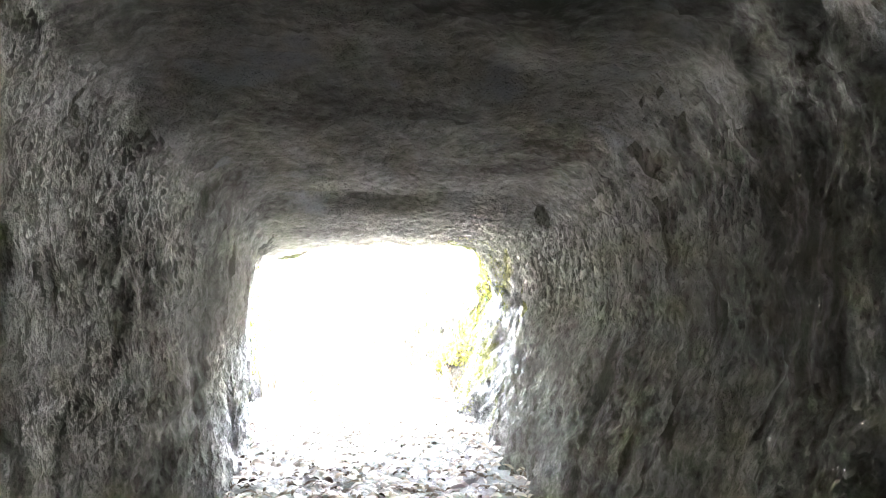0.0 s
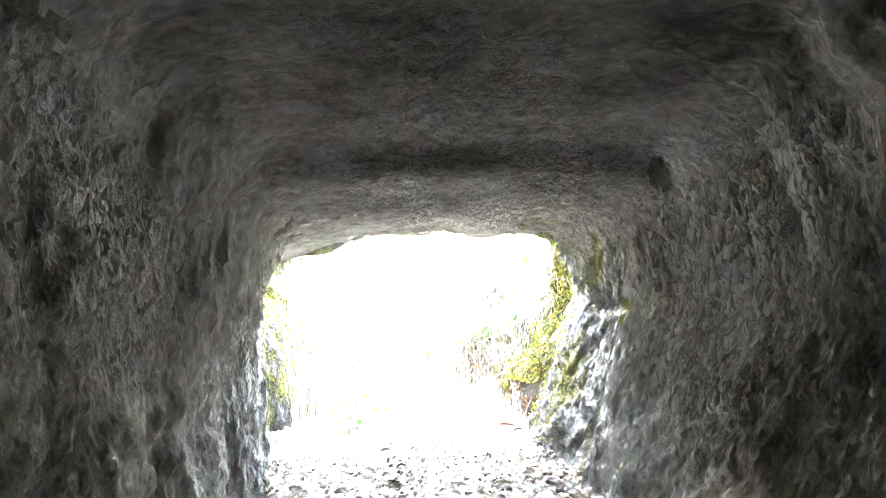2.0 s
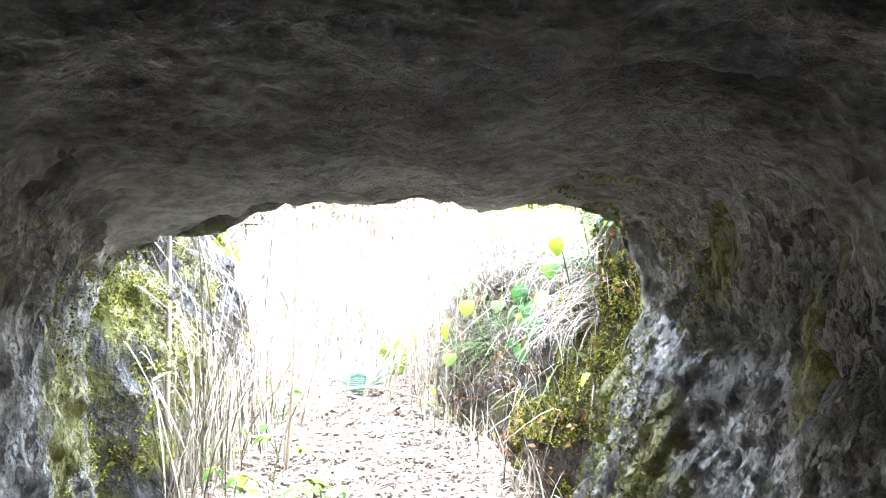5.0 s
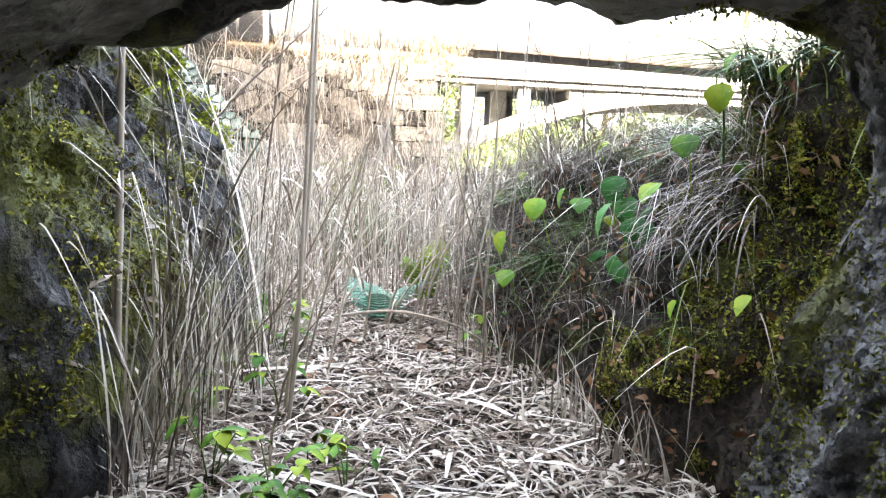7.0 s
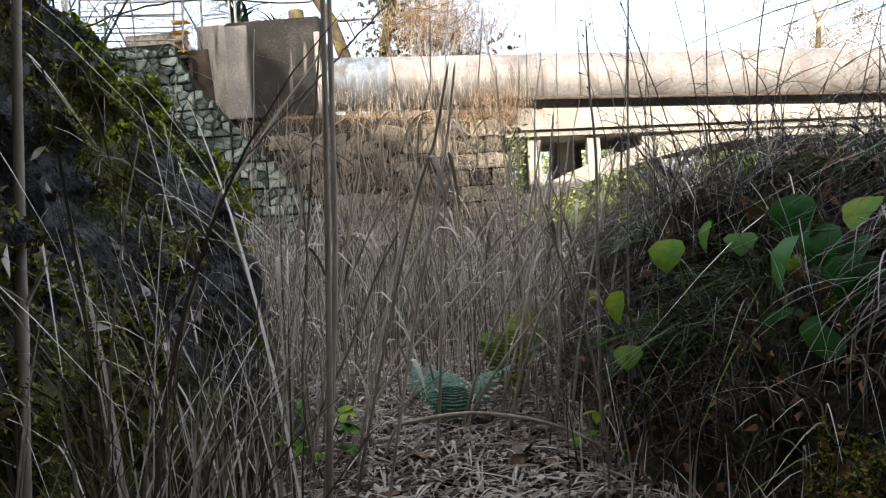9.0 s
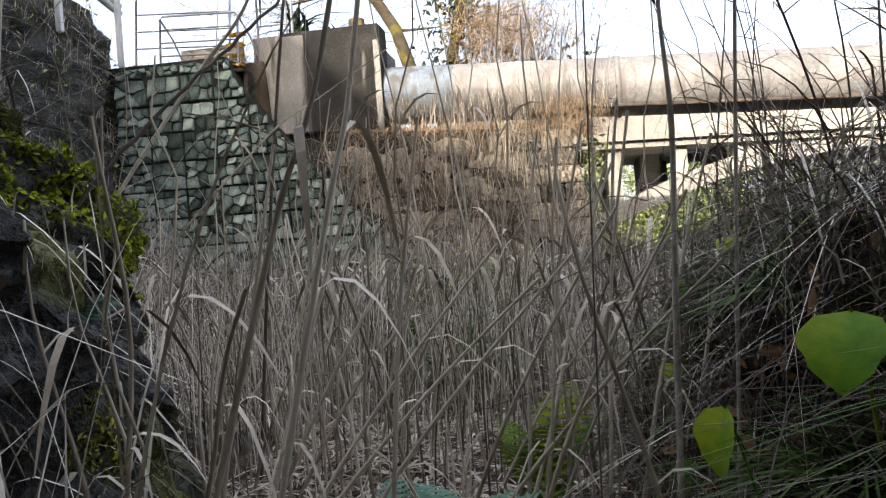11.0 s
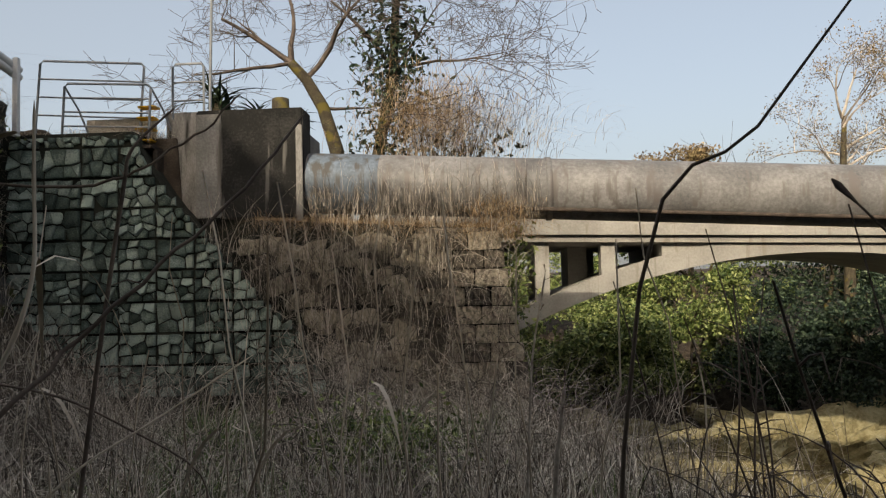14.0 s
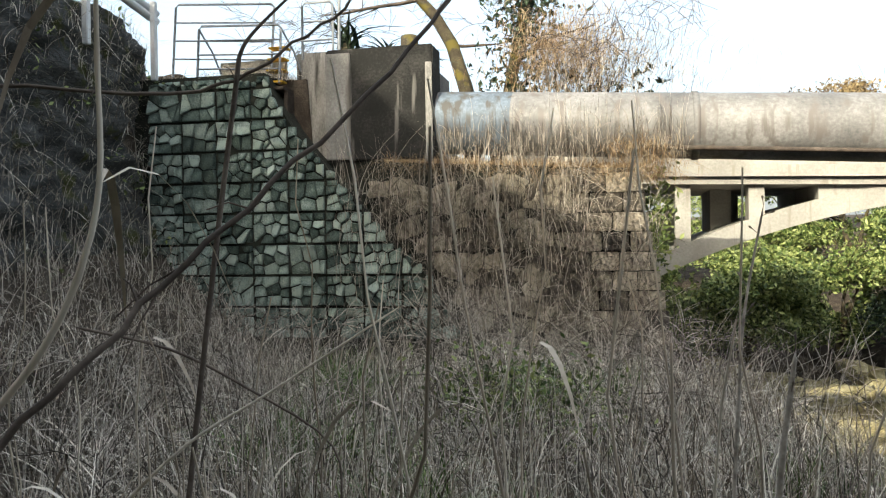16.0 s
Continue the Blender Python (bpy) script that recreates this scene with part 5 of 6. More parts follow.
stuff(blades("dry_grass", pb, rg.uniform(0.12, 0.45, len(pb)), rg.uniform(0.6, 2.2, len(pb)), rg.uniform(0.003, 0.009, len(pb)), M_STRAW, rg, 5, 0.7), "dead grass trailing over the rock bank", "grass")
pb = on_bank(-1, 320, 7.1, 9.6, 0.25, 1.0)
stuff(blades("hanging_straw", pb, rg.uniform(0.12, 0.4, len(pb)), rg.uniform(0.3, 1.6, len(pb)), rg.uniform(0.003, 0.009, len(pb)), M_STRAW, rg, 5, 1.6, azim=rg.normal(0, 0.8, len(pb))), "dry straw hanging down the rock face", "grass")
pb = on_bank(1, 420, 7.15, 7.95, 0.6, 1.0, lambda y, v: noise.noise(Vector((y * 5, v, 2))) > 0.05)
stuff(arcs("hanging_roots", pb, rg.uniform(0.15, 0.55, len(pb)), rg.uniform(0.9, 1.9, len(pb)), rg.uniform(0.9, 2.0, len(pb)), rg.uniform(0.002, 0.006, len(pb)), M_TWIG, rg, 8, azim=math.pi + 0.25 + rg.normal(0, 0.8, len(pb))), "brown roots and dead grass hanging from the bank's edge", "roots")
for k, (y, v, s) in enumerate(((7.35, 0.98, 1.0), (7.6, 1.0, 1.1), (7.9, 0.95, 0.9), (8.5, 0.7, 0.8), (8.9, 0.5, 0.9), (9.3, 0.9, 0.8), (7.2, 1.1, 0.8))):
    q0 = bank_point(1, y, v)
    n = 130
    q = rg.normal(0, 0.05, (n, 3))
    q[:, 2] = -0.03
    t = thing("grass_tuft", tuple(q0), "bright green grass tuft hanging over the bank's edge", "grass", "grass tufts on the bank")
    blades("foliage", q, rg.uniform(0.15, 0.38, n) * s, rg.uniform(0.5, 2.2, n), 0.008, M_GRASS, rg, 6, 0.6, t, azim=math.pi + rg.normal(0, 0.9, n))
# dead stalks at the feet of the banks
for side, n in ((-1, 230), (1, 160)):
    y = rg.uniform(7.2, 8.7 if side < 0 else 9.6, n)
    x = (left_foot(y) + np.abs(rg.normal(0.02, 0.12, n)) if side < 0 else right_foot(y) - np.abs(rg.normal(0.02, 0.1, n)))
    q = np.stack([x, y, floor_z(y) - 0.03], -1)
    stuff(blades("dry_stalks", q, rg.uniform(0.2, 1.15 if side < 0 else 0.4, n), rg.uniform(0.05, 0.7, n), rg.uniform(0.004, 0.012, n), M_STRAW, rg, 5, 0.4), "dry stalks and blades at the foot of the bank", "grass")


# litter on the trench floor
def strips(name, n, x0, x1, y0, y1, l0, l1, w0, w1, mat, lab):
    x, y = rg.uniform(x0, x1, n), rg.uniform(y0, y1, n)
    k = (x > left_foot(y) - 0.05) & (x < right_foot(y) + 0.1) if y0 > 6 else np.ones(n, bool)
    x, y = x[k], y[k]
    n = len(x)
    L, a, w = rg.uniform(l0, l1, n), rg.uniform(0, math.pi, n), rg.uniform(w0, w1, n)
    d = np.stack([np.cos(a), np.sin(a), rg.normal(0, 0.12, n)], -1)
    s = np.stack([-np.sin(a), np.cos(a), rg.normal(0, 0.3, n)], -1)
    c = np.stack([x, y, floor_z(y) + rg.uniform(0.008, 0.05, n)], -1)
    V = []
    for f, ww, up in ((-0.5, 0.4, 0.0), (-0.15, 1.0, 0.012), (0.2, 0.9, 0.01), (0.5, 0.25, -0.004)):
        m = c + d * (L * f)[:, None] + np.array([0, 0, 1]) * up
        V += [m - s * (w * ww / 2)[:, None], m + s * (w * ww / 2)[:, None]]
    V = np.stack(V, 1).reshape(-1, 3)
    F = np.array([[0, 1, 3, 2], [2, 3, 5, 4], [4, 5, 7, 6]])
    F = (F[None] + (np.arange(n) * 8)[:, None, None]).reshape(-1, 4)
    return stuff(fast_mesh(name, V, F, mat), lab, "litter")


strips("straw_litter", 15000, -1.3, 0.9, 6.2, 11.5, 0.04, 0.26, 0.003, 0.011, M_LITTER, "broken pale straw and reed leaves on the trench floor")
strips("straw_litter", 160, -1.0, 0.8, 6.9, 10.5, 0.3, 0.75, 0.008, 0.022, M_STRAW, "long dry reed stems lying across the path")
strips("leaf_litter", 5200, -1.3, 0.9, 5.6, 11.5, 0.025, 0.07, 0.008, 0.026, M_LITTER, "dry curled leaves on the trench floor")
strips("leaf_litter", 3200, -0.9, 1.1, 2.6, 6.6, 0.03, 0.11, 0.012, 0.04, M_LITTER, "dry leaves blown into the tunnel")
strips("rock_crumbs", 450, -0.9, 1.1, -3, 6.3, 0.01, 0.04, 0.01, 0.03, M_LITTER, "crumbs and dry leaves on the tunnel floor")


def leaf_bm(length, width, fold=0.25, lobes=0.0):
    """A broad leaf with a midrib fold and a wavy rim, lying along +x."""
    bm = bmesh.new()
    n = 9
    mid, lft, rgt = [], [], []
    for i in range(n):
        s = i / (n - 1)
        w = width * (math.sin(math.pi * s ** 0.75) ** 0.8 + lobes * math.sin(s * 18) * (0.1 < s < 0.9)) / 2
        z = -0.35 * length * (s - 0.3) ** 2
        mid.append(bm.verts.new((length * s, 0, z)))
        lft.append(bm.verts.new((length * s, w, z + fold * w)))
        rgt.append(bm.verts.new((length * s, -w, z + fold * w)))
    for i in range(n - 1):
        bm.faces.new((mid[i], mid[i + 1], lft[i + 1], lft[i]))
        bm.faces.new((rgt[i], rgt[i + 1], mid[i + 1], mid[i]))
    for f in bm.faces:
        f.smooth = True
    return bm


def vine_leaf(at, size, pitch, yaw, label, mat=None):
    t = thing("vine_leaf", at, label, "leaf", "broad vine leaves on the bank")
    lf = part("blade", leaf_bm(size, size * 1.05, 0.2, 0.05), mat or M_LEAF, t)
    lf.rotation_euler = (0, radians(pitch), radians(yaw))
    link_mesh("stalk", *tube([(0, 0, 0), (0.03, 0.05, -0.08), (0.08, 0.16, -0.22)], [0.003, 0.003, 0.004], 5), M_LEAF, t, True)
    return t


for x, y, z, s, pt, yw in ((0.34, 8.75, 0.52, 0.14, 75, 200), (0.46, 8.5, 0.69, 0.13, 60, 230), (0.56, 8.42, 0.74, 0.12, 70, 180), (0.62, 8.35, 0.7, 0.1, 40, 250), (0.36, 8.72, 0.34, 0.11, 50, 240),
                           (0.74, 8.1, 0.72, 0.17, 70, 210), (0.76, 8.0, 0.58, 0.18, 80, 190), (0.8, 8.12, 0.62, 0.15, 60, 160), (0.7, 8.02, 0.5, 0.16, 65, 230), (0.85, 8.05, 0.78, 0.13, 40, 200),
                           (0.76, 7.22, 1.08, 0.1, 80, 220), (0.9, 7.45, 1.2, 0.1, 50, 180), (0.8, 7.6, 0.95, 0.11, 50, 240), (0.85, 8.9, 0.95, 0.09, 40, 200)):
    if s > 0.145:
        vine_leaf((x, y, z), s * 0.72, pt, yw, "broad deep green vine leaf in a cluster on the bank", M_DEEPLEAF)
    else:
        vine_leaf((x - 0.03, y - 0.04, z), s * 0.85, pt, yw, "broad heart shaped yellow green vine leaf on the bank")
for k in range(26):
    y, v = rb.uniform(7.2, 10.8), rb.uniform(0.35, 1.3)
    q = bank_point(1, y, v)
    vine_leaf((q.x - 0.04, q.y, q.z + 0.05), rb.uniform(0.04, 0.085), rb.uniform(20, 85), rb.uniform(140, 260), "small green vine leaf among the bank grass")
for k in range(9):
    vine_leaf((rb.uniform(0.66, 0.82), rb.uniform(7.95, 8.2), rb.uniform(0.48, 0.8)), rb.uniform(0.11, 0.16), rb.uniform(45, 85), rb.uniform(160, 240), "deep green broad leaf in a dense cluster on the bank", M_DEEPLEAF)
# small weeds on the trench floor
for k, (x, y, s) in enumerate(((-0.85, 8.3, 1.0), (-0.62, 8.05, 0.9), (-0.45, 7.55, 0.9), (-0.72, 7.35, 1.0), (-0.5, 7.15, 0.8), (-0.95, 7.9, 0.9), (-0.3, 7.3, 0.7), (0.25, 8.9, 0.8), (-0.75, 8.8, 1.1), (-1.0, 9.2, 1.0), (-0.55, 6.9, 0.7))):
    w = thing("weed", (x, y, float(floor_z(y))), "small fresh green weed growing in the leaf litter", "plant", "green weeds on the trench floor")
    for j in range(rb.randint(4, 7)):
        a, h = rb.uniform(0, 360), rb.uniform(0.08, 0.3) * s
        ca, sa = math.cos(radians(a)), math.sin(radians(a))
        sk = link_mesh("stalk", *tube([(0, 0, -0.02), (ca * 0.03, sa * 0.03, h * 0.6), (ca * 0.08, sa * 0.08, h)], [0.003, 0.0025, 0.002], 5), M_GRASS, w, True)
        for q in range(3):
            lf = part("leaf", leaf_bm(rb.uniform(0.05, 0.1) * s, rb.uniform(0.03, 0.06) * s), M_LEAF, sk)
            lf.location = (ca * 0.08, sa * 0.08, h)
            lf.rotation_euler = (0, radians(rb.uniform(-20, 50)), radians(a + (q - 1) * 70))
# brown broad leaves
for k in range(26):
    y = rb.uniform(6.6, 9.6)
    x = rb.uniform(float(left_foot(y)) + 0.15, float(right_foot(y)) - 0.1)
    bm = leaf_bm(rb.uniform(0.1, 0.24), rb.uniform(0.035, 0.08), rb.uniform(0.3, 0.9))
    me = bpy.data.meshes.new("fallen_leaf")
    bm.to_mesh(me)
    bm.free()
    me.materials.append(M_BROWNLEAF if k % 2 else M_LITTER)
    ob = new("fallen_leaf", me)
    ob.location = (x, y, float(floor_z(y)) + 0.045)
    ob.rotation_euler = (rb.uniform(-0.2, 0.2), rb.uniform(-0.1, 0.15), rb.uniform(0, 6.28))
    tagged(ob, "dry curled brown leaf lying on the litter" if k % 2 else "dry pale leaf lying on the litter", "leaf", "fallen leaves")


# ferns
def fern(at, size, seed, label, mat=None, upright=0.45, fronds=7):
    r = random.Random(seed)
    t = thing("fern", at, label, "fern", "ferns in the trench")
    for k in range(fronds):
        a = 2 * math.pi * k / fronds + r.uniform(-0.4, 0.4)
        L = size * r.uniform(0.7, 1.1)
        rise = r.uniform(0.8, 1.2) * upright
        fwd, side = Vector((math.cos(a), math.sin(a), 0)), Vector((-math.sin(a), math.cos(a), 0))
        n = 15
        V = [fwd * L * (i / n) * (1.1 - upright) + Vector((0, 0, L * (rise * 2.4 * i / n - rise * 1.1 * (i / n) ** 2))) for i in range(n + 1)]
        F = []
        for i in range(2, n):
            s = i / n
            w = L * 0.3 * math.sin(math.pi * (0.1 + 0.9 * s)) ** 0.9
            d = (V[i + 1] - V[i]).normalized()
            for g in (-1, 1):
                o = len(V)
                step = (V[i + 1] - V[i]).length
                tip = V[i] + side * g * w + d * w * 0.35 - Vector((0, 0, w * 0.2))
                V += [V[i] + d * step * 0.55, V[i] + side * g * w * 0.5 + d * (w * 0.12 - step * 0.22), V[i] + side * g * w * 0.5 + d * (w * 0.16 + step * 0.38), tip]
                F += [(i, o + 1, o + 2, o), (o + 1, o + 3, o + 2)]
        F += [(i, i + 1, j + 1, j) for i, j in ((i, len(V) + i) for i in range(n))]
        V += [V[i] + side * 0.004 for i in range(n + 1)]
        link_mesh("frond", V, F, mat or M_FERN, t)
    return t


fern((-0.3, 9.5, -0.12), 0.42, 1, "blue green fern standing in the trench litter")
fern((-0.05, 9.9, -0.1), 0.42, 2, "tall yellow green fern at the foot of the earth bank", M_LEAF, 0.7, 5)
fern((-1.25, 9.3, 0.6), 0.25, 3, "small fern on the mossy rock bank")

# ---- reeds and bare stems ----
STEM_KINDS = {"reed": (M_REED, "dry pale reed stem standing in the trench", "reed", "reeds in the trench"), "stem": (M_TWIG, "dead dark weed stem standing in the brush", "stem", "dead weed stems"),
              "branch": (M_DARKSTEM, "bare grey brown shrub branch reaching across the view", "branch", "bare branches"), "twig": (M_DARKSTEM, "thin bare dark twig", "twig", "bare twigs"),
              "straw": (M_STRAW, "long pale dry straw arching over the litter", "straw", "arching straws"), "blade": (M_REED, "long dry reed leaf", "leaf", "dry reed leaves")}


def stem(kind, pts, r0, r1):
    """A stem through the points, rooted in the ground below its lower end."""
    mat, lab, cat, grp = STEM_KINDS[kind]
    P = [Vector(p) for p in pts]
    R = [r0 + (r1 - r0) * i / (len(P) - 1) for i in range(len(P))]
    if P[-1].z < P[0].z:
        P.reverse()
        R.reverse()
    d = (P[0] - P[1]).normalized()
    low, k = P[0].copy(), 0
    foot = []
    while low.z > float(ground(low.x, low.y)) - 0.04 and k < 40:      # on down in the same line until it meets the ground
        d = (d + Vector((0, 0, -0.045 if d.z < -0.5 else -0.12))).normalized()
        low = low + d * 0.18
        k += 1
        foot.append(low.copy())
    P = foot[::-1] + P
    R = [R[0] * (1 + 0.02 * i) for i in range(len(foot), 0, -1)] + R
    # smooth the line
    Q, S = [], []
    for i in range(len(P) - 1):
        a, b, c, e = P[max(i - 1, 0)], P[i], P[i + 1], P[min(i + 2, len(P) - 1)]
        for k in range(4):
            t = k / 4
            Q.append(0.5 * ((2 * b) + (c - a) * t + (2 * a - 5 * b + 4 * c - e) * t * t + (3 * b - a - 3 * c + e) * t ** 3))
            S.append((R[i] + (R[i + 1] - R[i]) * t) * (1.18 if kind in ("reed", "stem") and k == 0 and i % 2 else 1.0))
    Q += [P[-1], P[-1] + (P[-1] - P[-2]).normalized() * 0.03]
    S += [R[-1], R[-1] * 0.15]
    if kind == "branch":
        S = [q * 0.62 for q in S]
        Q = [q + Vector((rb.uniform(-1, 1), 0, rb.uniform(-1, 1))) * 0.006 for q in Q]
    root = thing(kind, tuple(Q[0]), lab, cat, grp)
    link_mesh("stalk", *tube([q - Q[0] for q in Q], S, 7), mat, root, True)
    if kind == "stem":
        for j in range(6):
            i = len(Q) - 1 - j
            o = Q[i] - Q[0]
            w = Vector((rb.uniform(-1, 1), rb.uniform(-1, 1), rb.uniform(0.1, 1.2))) * rb.uniform(0.015, 0.04)
            link_mesh("side_twig", *tube([o, o + w * 0.6, o + w, o + w * 1.15], [0.0012, 0.001, 0.0035, 0.001], 5), M_DARKSTEM, root, True)
    if kind == "branch":
        for j in range(7):
            i = rb.randint(5, len(Q) - 2)
            o = Q[i] - Q[0]
            w = Vector((rb.uniform(-1, 1), rb.uniform(-0.4, 0.4), rb.uniform(-1, 0.7))) * rb.uniform(0.08, 0.22)
            link_mesh("side_twig", *tube([o, o + w * 0.5 + Vector((0, 0, 0.01)), o + w], [S[i] * 0.4, S[i] * 0.28, 0.001], 5), mat, root, True)
    if kind == "reed" and P[0].y > 8.4:
        for j in range(3):
            i = rb.randint(4, len(Q) - 3)
            a, L = rb.uniform(0, 6.28), rb.uniform(0.15, 0.35)
            V = []
            for s in range(6):
                u = s / 5
                e = Q[i] - Q[0] + Vector((math.cos(a), math.sin(a), 0)) * L * u * 0.6 + Vector((0, 0, L * (0.6 * u - 1.2 * u * u)))
                w = Vector((-math.sin(a), math.cos(a), 0.3)) * 0.007 * math.sin(math.pi * (0.1 + 0.85 * u))
                V += [e + w, e - w]
            link_mesh("leaf", V, [(2 * s, 2 * s + 1, 2 * s + 3, 2 * s + 2) for s in range(5)], M_REED, root)
    return root


stem("branch", [(-0.89, 9.61, 1.41), (-0.79, 9.68, 1.52), (-0.71, 9.76, 1.63), (-0.61, 9.83, 1.74), (-0.5, 9.91, 1.87), (-0.38, 9.99, 2.02), (-0.33, 10.05, 2.11)], 0.009, 0.005)
stem("branch", [(-1.54, 10.29, 2.05), (-1.22, 10.36, 2.03), (-1.04, 10.4, 2.03), (-0.93, 10.43, 2.05), (-0.83, 10.45, 2.11), (-0.72, 10.48, 2.19), (-0.63, 10.5, 2.28)], 0.008, 0.005)
stem("twig", [(-0.93, 10.43, 2.05), (-0.92, 10.43, 2.11), (-0.89, 10.44, 2.16), (-0.81, 10.46, 2.24)], 0.006, 0.003)
stem("stem", [(0.19, 11.07, 0.85), (0.21, 11.08, 1.19), (0.23, 11.09, 1.47), (0.28, 11.1, 1.74)], 0.006, 0.003)
stem("stem", [(0.27, 10.89, 0.92), (0.29, 10.89, 1.15), (0.31, 10.9, 1.29), (0.32, 10.9, 1.37)], 0.008, 0.006)
stem("reed", [(-0.97, 9.7, 1.42), (-0.88, 9.72, 1.53), (-0.82, 9.73, 1.64), (-0.79, 9.74, 1.77), (-0.79, 9.74, 1.94), (-0.79, 9.74, 2.07)], 0.006, 0.003)
stem("straw", [(-1.1, 10.18, 1.14), (-0.94, 10.21, 1.29), (-0.78, 10.25, 1.39), (-0.55, 10.3, 1.54)], 0.004, 0.002)
stem("twig", [(-1.53, 10.7, 1.46), (-1.3, 10.75, 1.4), (-1.09, 10.79, 1.29), (-0.87, 10.84, 1.13), (-0.85, 10.84, 0.93)], 0.0045, 0.003)
stem("twig", [(0.12, 8.57, 0.9), (0.135, 8.57, 1.35), (0.16, 8.56, 1.7), (0.21, 8.56, 1.765), (0.27, 8.57, 1.84)], 0.0013, 0.0005)
stem("stem", [(0.41, 8.88, 1.32), (0.42, 8.87, 1.51), (0.42, 8.87, 1.64), (0.41, 8.87, 1.71)], 0.0035, 0.0018)
stem("reed", [(-0.37, 8.47, 0.72), (-0.32, 8.48, 0.89), (-0.26, 8.48, 1.04), (-0.21, 8.48, 1.24)], 0.005, 0.004)
stem("reed", [(-0.31, 8.53, 0.7), (-0.26, 8.53, 0.9), (-0.23, 8.54, 1.02), (-0.19, 8.54, 1.25)], 0.005, 0.004)
stem("stem", [(0.27, 8.88, 0.76), (0.28, 8.88, 1.0), (0.27, 8.87, 1.2), (0.27, 8.87, 1.42)], 0.006, 0.003)
stem("reed", [(-0.62, 7.93, -0.5), (-0.56, 7.99, 0.06), (-0.53, 8.08, 0.8), (-0.51, 8.16, 1.53)], 0.01, 0.007)
stem("reed", [(-0.61, 8.01, -0.21), (-0.53, 8.1, 0.58), (-0.51, 8.18, 1.24), (-0.5, 8.22, 1.63)], 0.009, 0.006)
stem("reed", [(-1.06, 7.51, 0.07), (-1.06, 7.57, 0.61), (-1.06, 7.63, 1.16), (-1.06, 7.67, 1.45)], 0.013, 0.009)
stem("blade", [(-0.98, 7.48, -0.11), (-1.07, 7.54, 0.32), (-1.07, 7.57, 0.61), (-1.01, 7.58, 0.74)], 0.009, 0.003)
stem("straw", [(-0.48, 8.9, 0.06), (-0.22, 8.89, 0.09), (0.06, 8.88, 0.04), (0.25, 8.86, -0.06), (0.31, 8.85, -0.15)], 0.008, 0.005)
# random reeds, kept clear of the camera's walk and later view
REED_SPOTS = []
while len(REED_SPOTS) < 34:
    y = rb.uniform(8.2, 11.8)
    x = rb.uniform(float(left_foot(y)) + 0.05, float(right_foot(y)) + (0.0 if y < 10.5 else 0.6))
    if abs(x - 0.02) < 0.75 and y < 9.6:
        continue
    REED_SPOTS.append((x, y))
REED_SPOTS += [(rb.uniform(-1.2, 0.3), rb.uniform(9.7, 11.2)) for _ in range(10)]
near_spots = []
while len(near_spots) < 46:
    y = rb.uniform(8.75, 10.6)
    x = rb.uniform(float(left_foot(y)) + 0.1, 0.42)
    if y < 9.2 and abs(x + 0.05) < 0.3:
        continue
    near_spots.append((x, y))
reed_models = []
for k in range(6):
    h = (1.3, 1.7, 2.0, 1.1, 1.5, 2.2)[k]
    lean = rb.uniform(-0.3, 0.35)
    Q = [Vector((lean * (i / 10) ** 1.6 + rb.uniform(-0.006, 0.006), rb.uniform(-0.05, 0.05) * (i / 10), h * i / 10 - 0.05)) for i in range(11)]
    root = thing("reed", (0, 0, 0), STEM_KINDS["reed"][1], "reed", "reeds in the trench")
    link_mesh("stalk", *tube(Q, [(0.0045 - 0.0025 * i / 10) * (1.25 if i % 3 == 0 else 1) for i in range(11)], 6), M_REED, root, True)
    for j in range(rb.randint(1, 3)):
        i = rb.randint(3, 8)
        a = rb.uniform(0, 6.28)
        L = rb.uniform(0.2, 0.4)
        V = []
        for s in range(6):
            u = s / 5
            c = Q[i] + Vector((math.cos(a), math.sin(a), 0)) * L * u * 0.8 + Vector((0, 0, L * (0.5 * u - 1.1 * u * u)))
            w = 0.008 * math.sin(math.pi * (0.1 + 0.85 * u))
            V += [c + Vector((-math.sin(a) * w, math.cos(a) * w, 0)), c - Vector((-math.sin(a) * w, math.cos(a) * w, 0.002))]
        link_mesh("leaf", V, [(2 * s, 2 * s + 1, 2 * s + 3, 2 * s + 2) for s in range(5)], M_REED, root)
    reed_models.append(root)
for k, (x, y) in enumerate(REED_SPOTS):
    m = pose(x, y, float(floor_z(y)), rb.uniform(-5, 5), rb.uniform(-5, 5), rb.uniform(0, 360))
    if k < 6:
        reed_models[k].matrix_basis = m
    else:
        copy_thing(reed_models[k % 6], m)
# bent reeds with long sheathing leaves, in the stand at the trench's end
bent_models = []
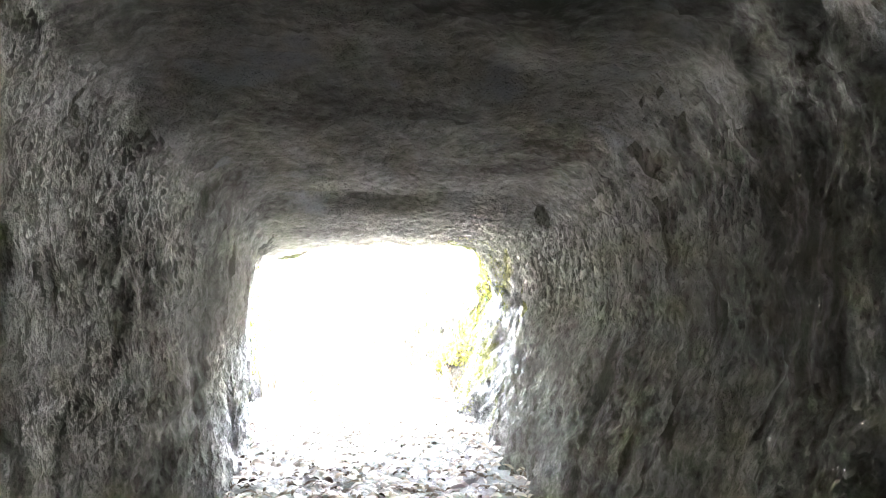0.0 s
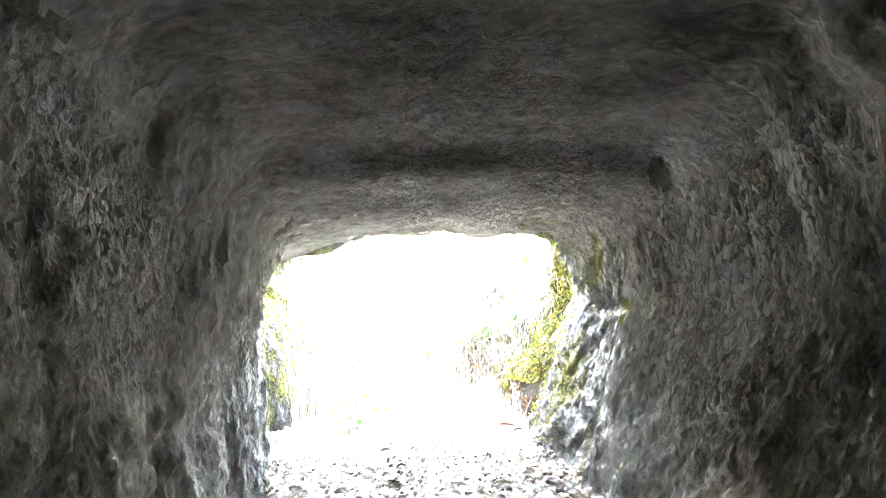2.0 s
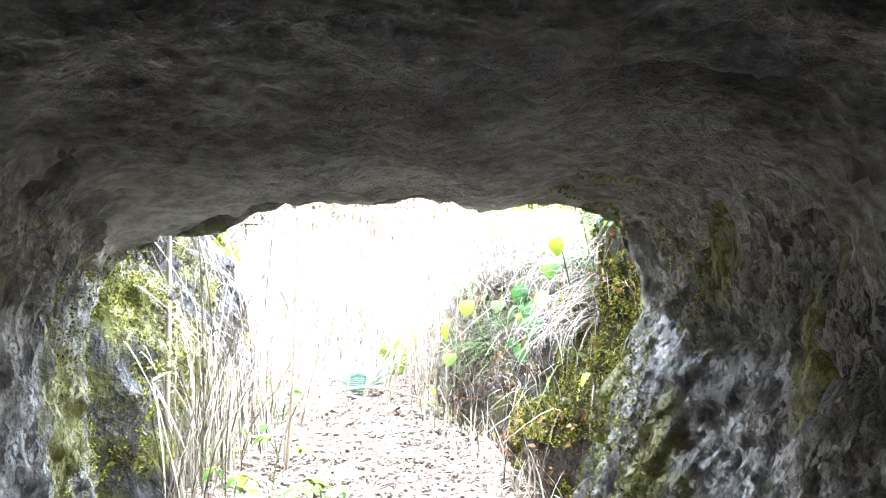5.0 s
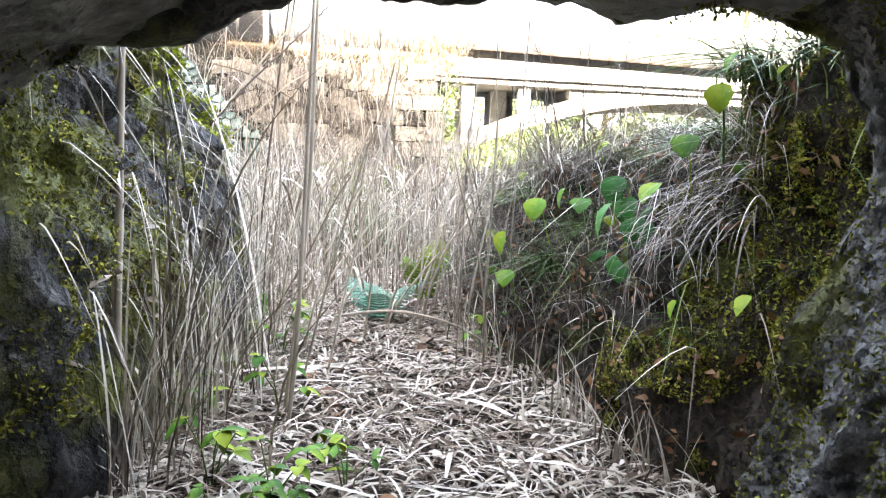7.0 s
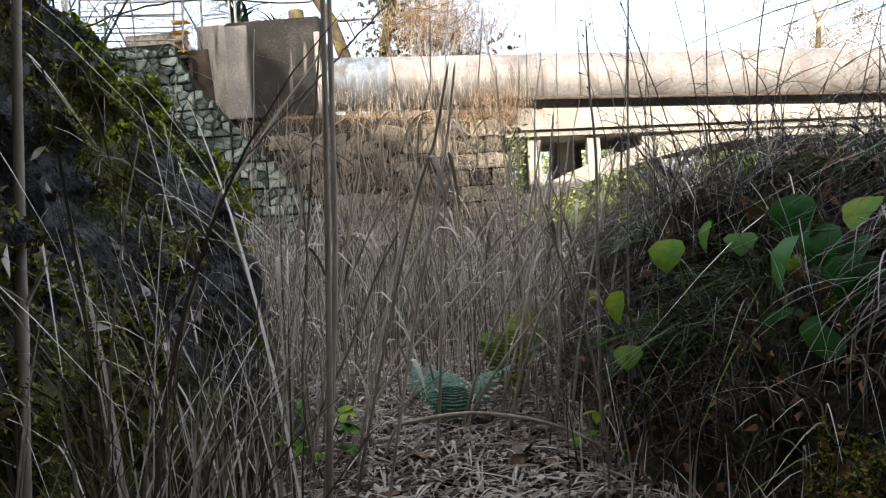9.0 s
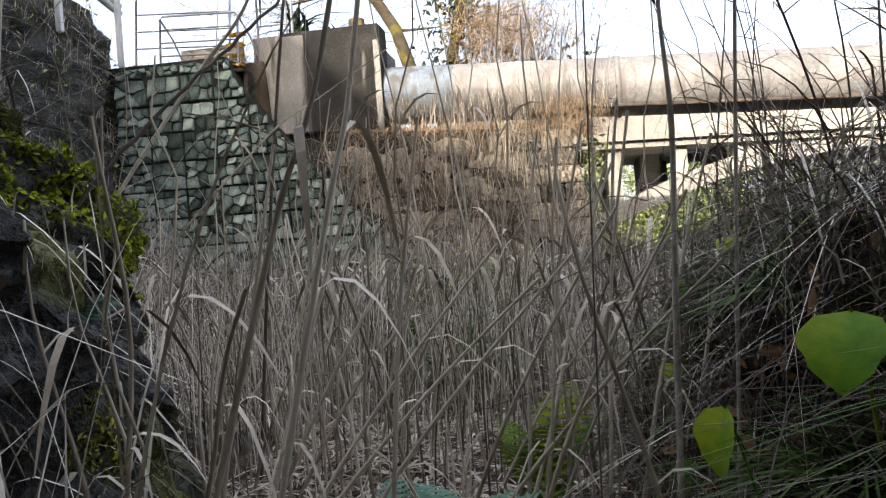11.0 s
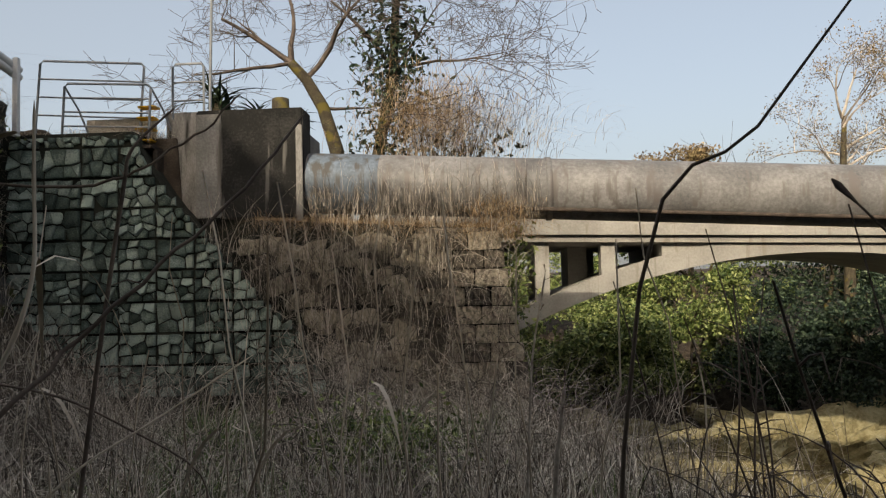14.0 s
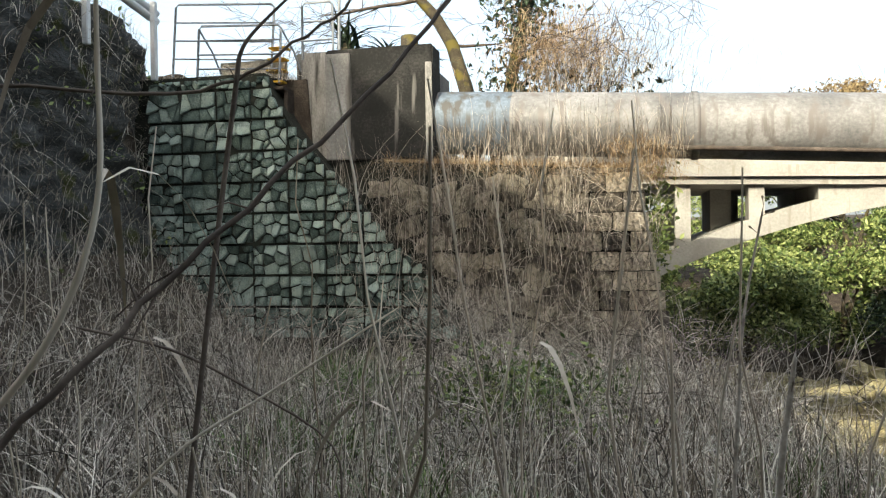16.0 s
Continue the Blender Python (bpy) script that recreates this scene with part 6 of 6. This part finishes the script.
for k in range(5):
    # heights kept low so the tops stay below the camera's later view
    h = (1.05, 1.2, 1.28, 0.95, 1.12)[k]
    lean = (0.5, 0.3, 0.15, 0.7, -0.25)[k]
    Q = [Vector((lean * (i / 12) ** 1.4, 0.02 * math.sin(i * 0.7 + k), h * i / 12 - 0.05)) for i in range(13)]
    root = thing("bent_reed", (0, 0, 0), "leaning dry reed with torn sheaths in the thicket", "reed", "leaning reeds at the trench's end")
    link_mesh("stalk", *tube(Q, [(0.0068 - 0.0036 * i / 12) * (1.22 if i % 3 == 0 else 1) for i in range(13)], 6), M_REED, root, True)
    for j in range(3):
        i, a, L = 3 + 3 * j, rb.uniform(0, 6.28), rb.uniform(0.25, 0.5)
        V = []
        for q in range(7):
            u = q / 6
            c = Q[i] + Vector((math.cos(a), math.sin(a), 0)) * L * u * 0.55 + Vector((0, 0, L * (0.7 * u - 1.3 * u * u)))
            w = Vector((-math.sin(a), math.cos(a), 0.2)) * 0.005 * (1 - u) ** 0.6
            V += [c + w, c - w]
        link_mesh("leaf", V, [(2 * q, 2 * q + 1, 2 * q + 3, 2 * q + 2) for q in range(6)], M_REED, root)
    bent_models.append(root)
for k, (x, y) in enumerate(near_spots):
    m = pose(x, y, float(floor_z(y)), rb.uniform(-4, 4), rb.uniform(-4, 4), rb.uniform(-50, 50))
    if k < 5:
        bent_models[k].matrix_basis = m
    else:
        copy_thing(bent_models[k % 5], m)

# weed stems on the earth bank
weed_models = []
for k in range(4):
    h = (1.15, 0.85, 1.3, 1.0)[k]
    lean, curl = rb.uniform(-0.15, 0.25), rb.uniform(0.1, 0.5)
    bow = curl if k % 2 else 0.0
    Q = [Vector((lean * u * u + bow * max(0, u - 0.55) ** 2 * 2.5, 0.03 * math.sin(5 * u + k), h * (u - bow * 1.7 * max(0, u - 0.55) ** 2) - 0.1)) for u in [i / 12 for i in range(13)]]
    root = thing("dead_weed", (0, 0, 0), "tall dead weed with curled dry side shoots on the earth bank", "weed", "dead weeds on the bank")
    link_mesh("stalk", *tube(Q, [0.0042 - 0.0026 * i / 12 for i in range(13)], 6), M_DARKSTEM, root, True)
    for j in range(5):
        i = rb.randint(4, 11)
        a, L = rb.uniform(0, 6.28), rb.uniform(0.04, 0.14)
        o, w = Q[i], Vector((math.cos(a), math.sin(a), 0.3)) * L
        link_mesh("side_twig", *tube([o, o + w * 0.5 + Vector((0, 0, 0.05 * L)), o + w, o + w * 1.15 - Vector((0, 0, 0.4 * L))], [0.0018, 0.0015, 0.001, 0.0007], 5), M_DARKSTEM, root, True)
    weed_models.append(root)
spots = [(rb.uniform(0.42, 1.5), rb.uniform(9.2, 11.4)) for _ in range(38)]
for k, (x, y) in enumerate(spots):
    m = pose(x, y, max(float(ground(x, y)), float(right_top(y)) - 0.12 if x > float(right_foot(y)) + 0.35 else -1), rb.uniform(-7, 7), rb.uniform(-7, 7), rb.uniform(0, 360))
    if k < 4:
        weed_models[k].matrix_basis = m
    else:
        copy_thing(weed_models[k % 4], m)


# ---- masonry pieces ----
rs = random.Random(5)
def clip_line(cell, x=None, z=None, keep=1):
    """The part of a polygon on one side of an upright or level line."""
    side = [((px - x) if x is not None else (pz - z)) * keep for px, pz in cell]
    res = []
    for k in range(len(cell)):
        j = (k + 1) % len(cell)
        if side[k] >= 0:
            res.append(cell[k])
        if side[k] * side[j] < 0:
            t = side[k] / (side[k] - side[j])
            res.append((cell[k][0] + t * (cell[j][0] - cell[k][0]), cell[k][1] + t * (cell[j][1] - cell[k][1])))
    return res


def area_of(cell):
    return abs(sum(cell[k][0] * cell[(k + 1) % len(cell)][1] - cell[(k + 1) % len(cell)][0] * cell[k][1] for k in range(len(cell)))) / 2


# rubble laid in square fields between straight dark joints
PANEL_W, PANEL_H = 0.69, 0.56
pz = 0.0
while pz < 4.6:
    px = -8.62
    while px < -2.4:
        x1, z1 = px + PANEL_W, min(pz + PANEL_H, 4.7)
        seeds = []
        nz = rs.choice((2, 3, 3, 4))
        for j in range(nz):
            nx = rs.choice((3, 3, 4))
            cuts = sorted(rs.uniform(0.1, 0.9) for _ in range(nx - 1))
            cuts = [0.0] + cuts + [1.0]
            for i in range(nx):
                seeds.append((px + PANEL_W * (cuts[i] + cuts[i + 1]) / 2, pz + (z1 - pz) * (j + rs.uniform(0.2, 0.8)) / nz))
        for sd in seeds:
            cell = [(px + 0.012, pz + 0.01), (x1 - 0.012, pz + 0.01), (x1 - 0.012, z1 - 0.01), (px + 0.012, z1 - 0.01)]
            for q in seeds:
                if q != sd:
                    cell = clip_cell(cell, sd, q)
            if len(cell) > 2:
                cell = clip_line(cell, x=step_edge(max(sd[1], 0)) - 0.02, keep=-1)
            if len(cell) < 3 or area_of(cell) < 0.008 or (sd[1] < 0.1 and -5.5 < sd[0] < -4.45):
                continue
            me, cx, cz = stone_mesh(cell, rs)
            me.materials.append(M_GREENSTONE)
            ob = new("stone", me)
            ob.parent = wall_green
            ob.location = (cx, 22.2 + rs.uniform(-0.01, 0.015), cz)
        px += PANEL_W
    pz += PANEL_H
BLOCKS = [block_mesh(rs) for _ in range(6)]
for me in BLOCKS:
    me.materials.append(M_SANDSTONE)
z = -1.5
row = 0
while z < 2.8:
    h = min(0.33, 2.88 - z)
    right = float(np.interp(z + h / 2, [-1.6, 1.3, 2.86], [1.0, 0.42, 0.16])) + 0.06
    x = right
    row += 1
    first = True
    while x > -0.95 - 0.3 * (row % 2):
        w = (0.6 if row % 2 else 0.38) if first else rs.uniform(0.36, 0.62)
        first = False
        ob = new("block", rs.choice(BLOCKS))
        ob.parent = wall_pier
        ob.location = (x - w / 2, 22.63, z + h / 2)
        ob.scale = (w - 0.018, rs.uniform(0.10, 0.15), h - 0.018)
        x -= w
    z += h
BOULDERS = [boulder_mesh(rs) for _ in range(8)]
for me in BOULDERS:
    me.materials.append(M_RUBBLE)
z = -0.6
while z < 2.6:
    x = step_edge(max(z, 0)) + 0.05
    while x < -0.95:
        w = rs.uniform(0.24, 0.52)
        ob = new("boulder", rs.choice(BOULDERS))
        ob.parent = wall_pier
        ob.location = (x + w / 2, 22.64 + rs.uniform(-0.05, 0.06), z + rs.uniform(0.1, 0.3))
        ob.scale = (w, rs.uniform(0.2, 0.32), rs.uniform(0.26, 0.42))
        ob.rotation_euler = (rs.uniform(-0.3, 0.3), rs.uniform(-0.4, 0.4), rs.uniform(-0.6, 0.6))
        x += w * 0.82
    z += 0.3
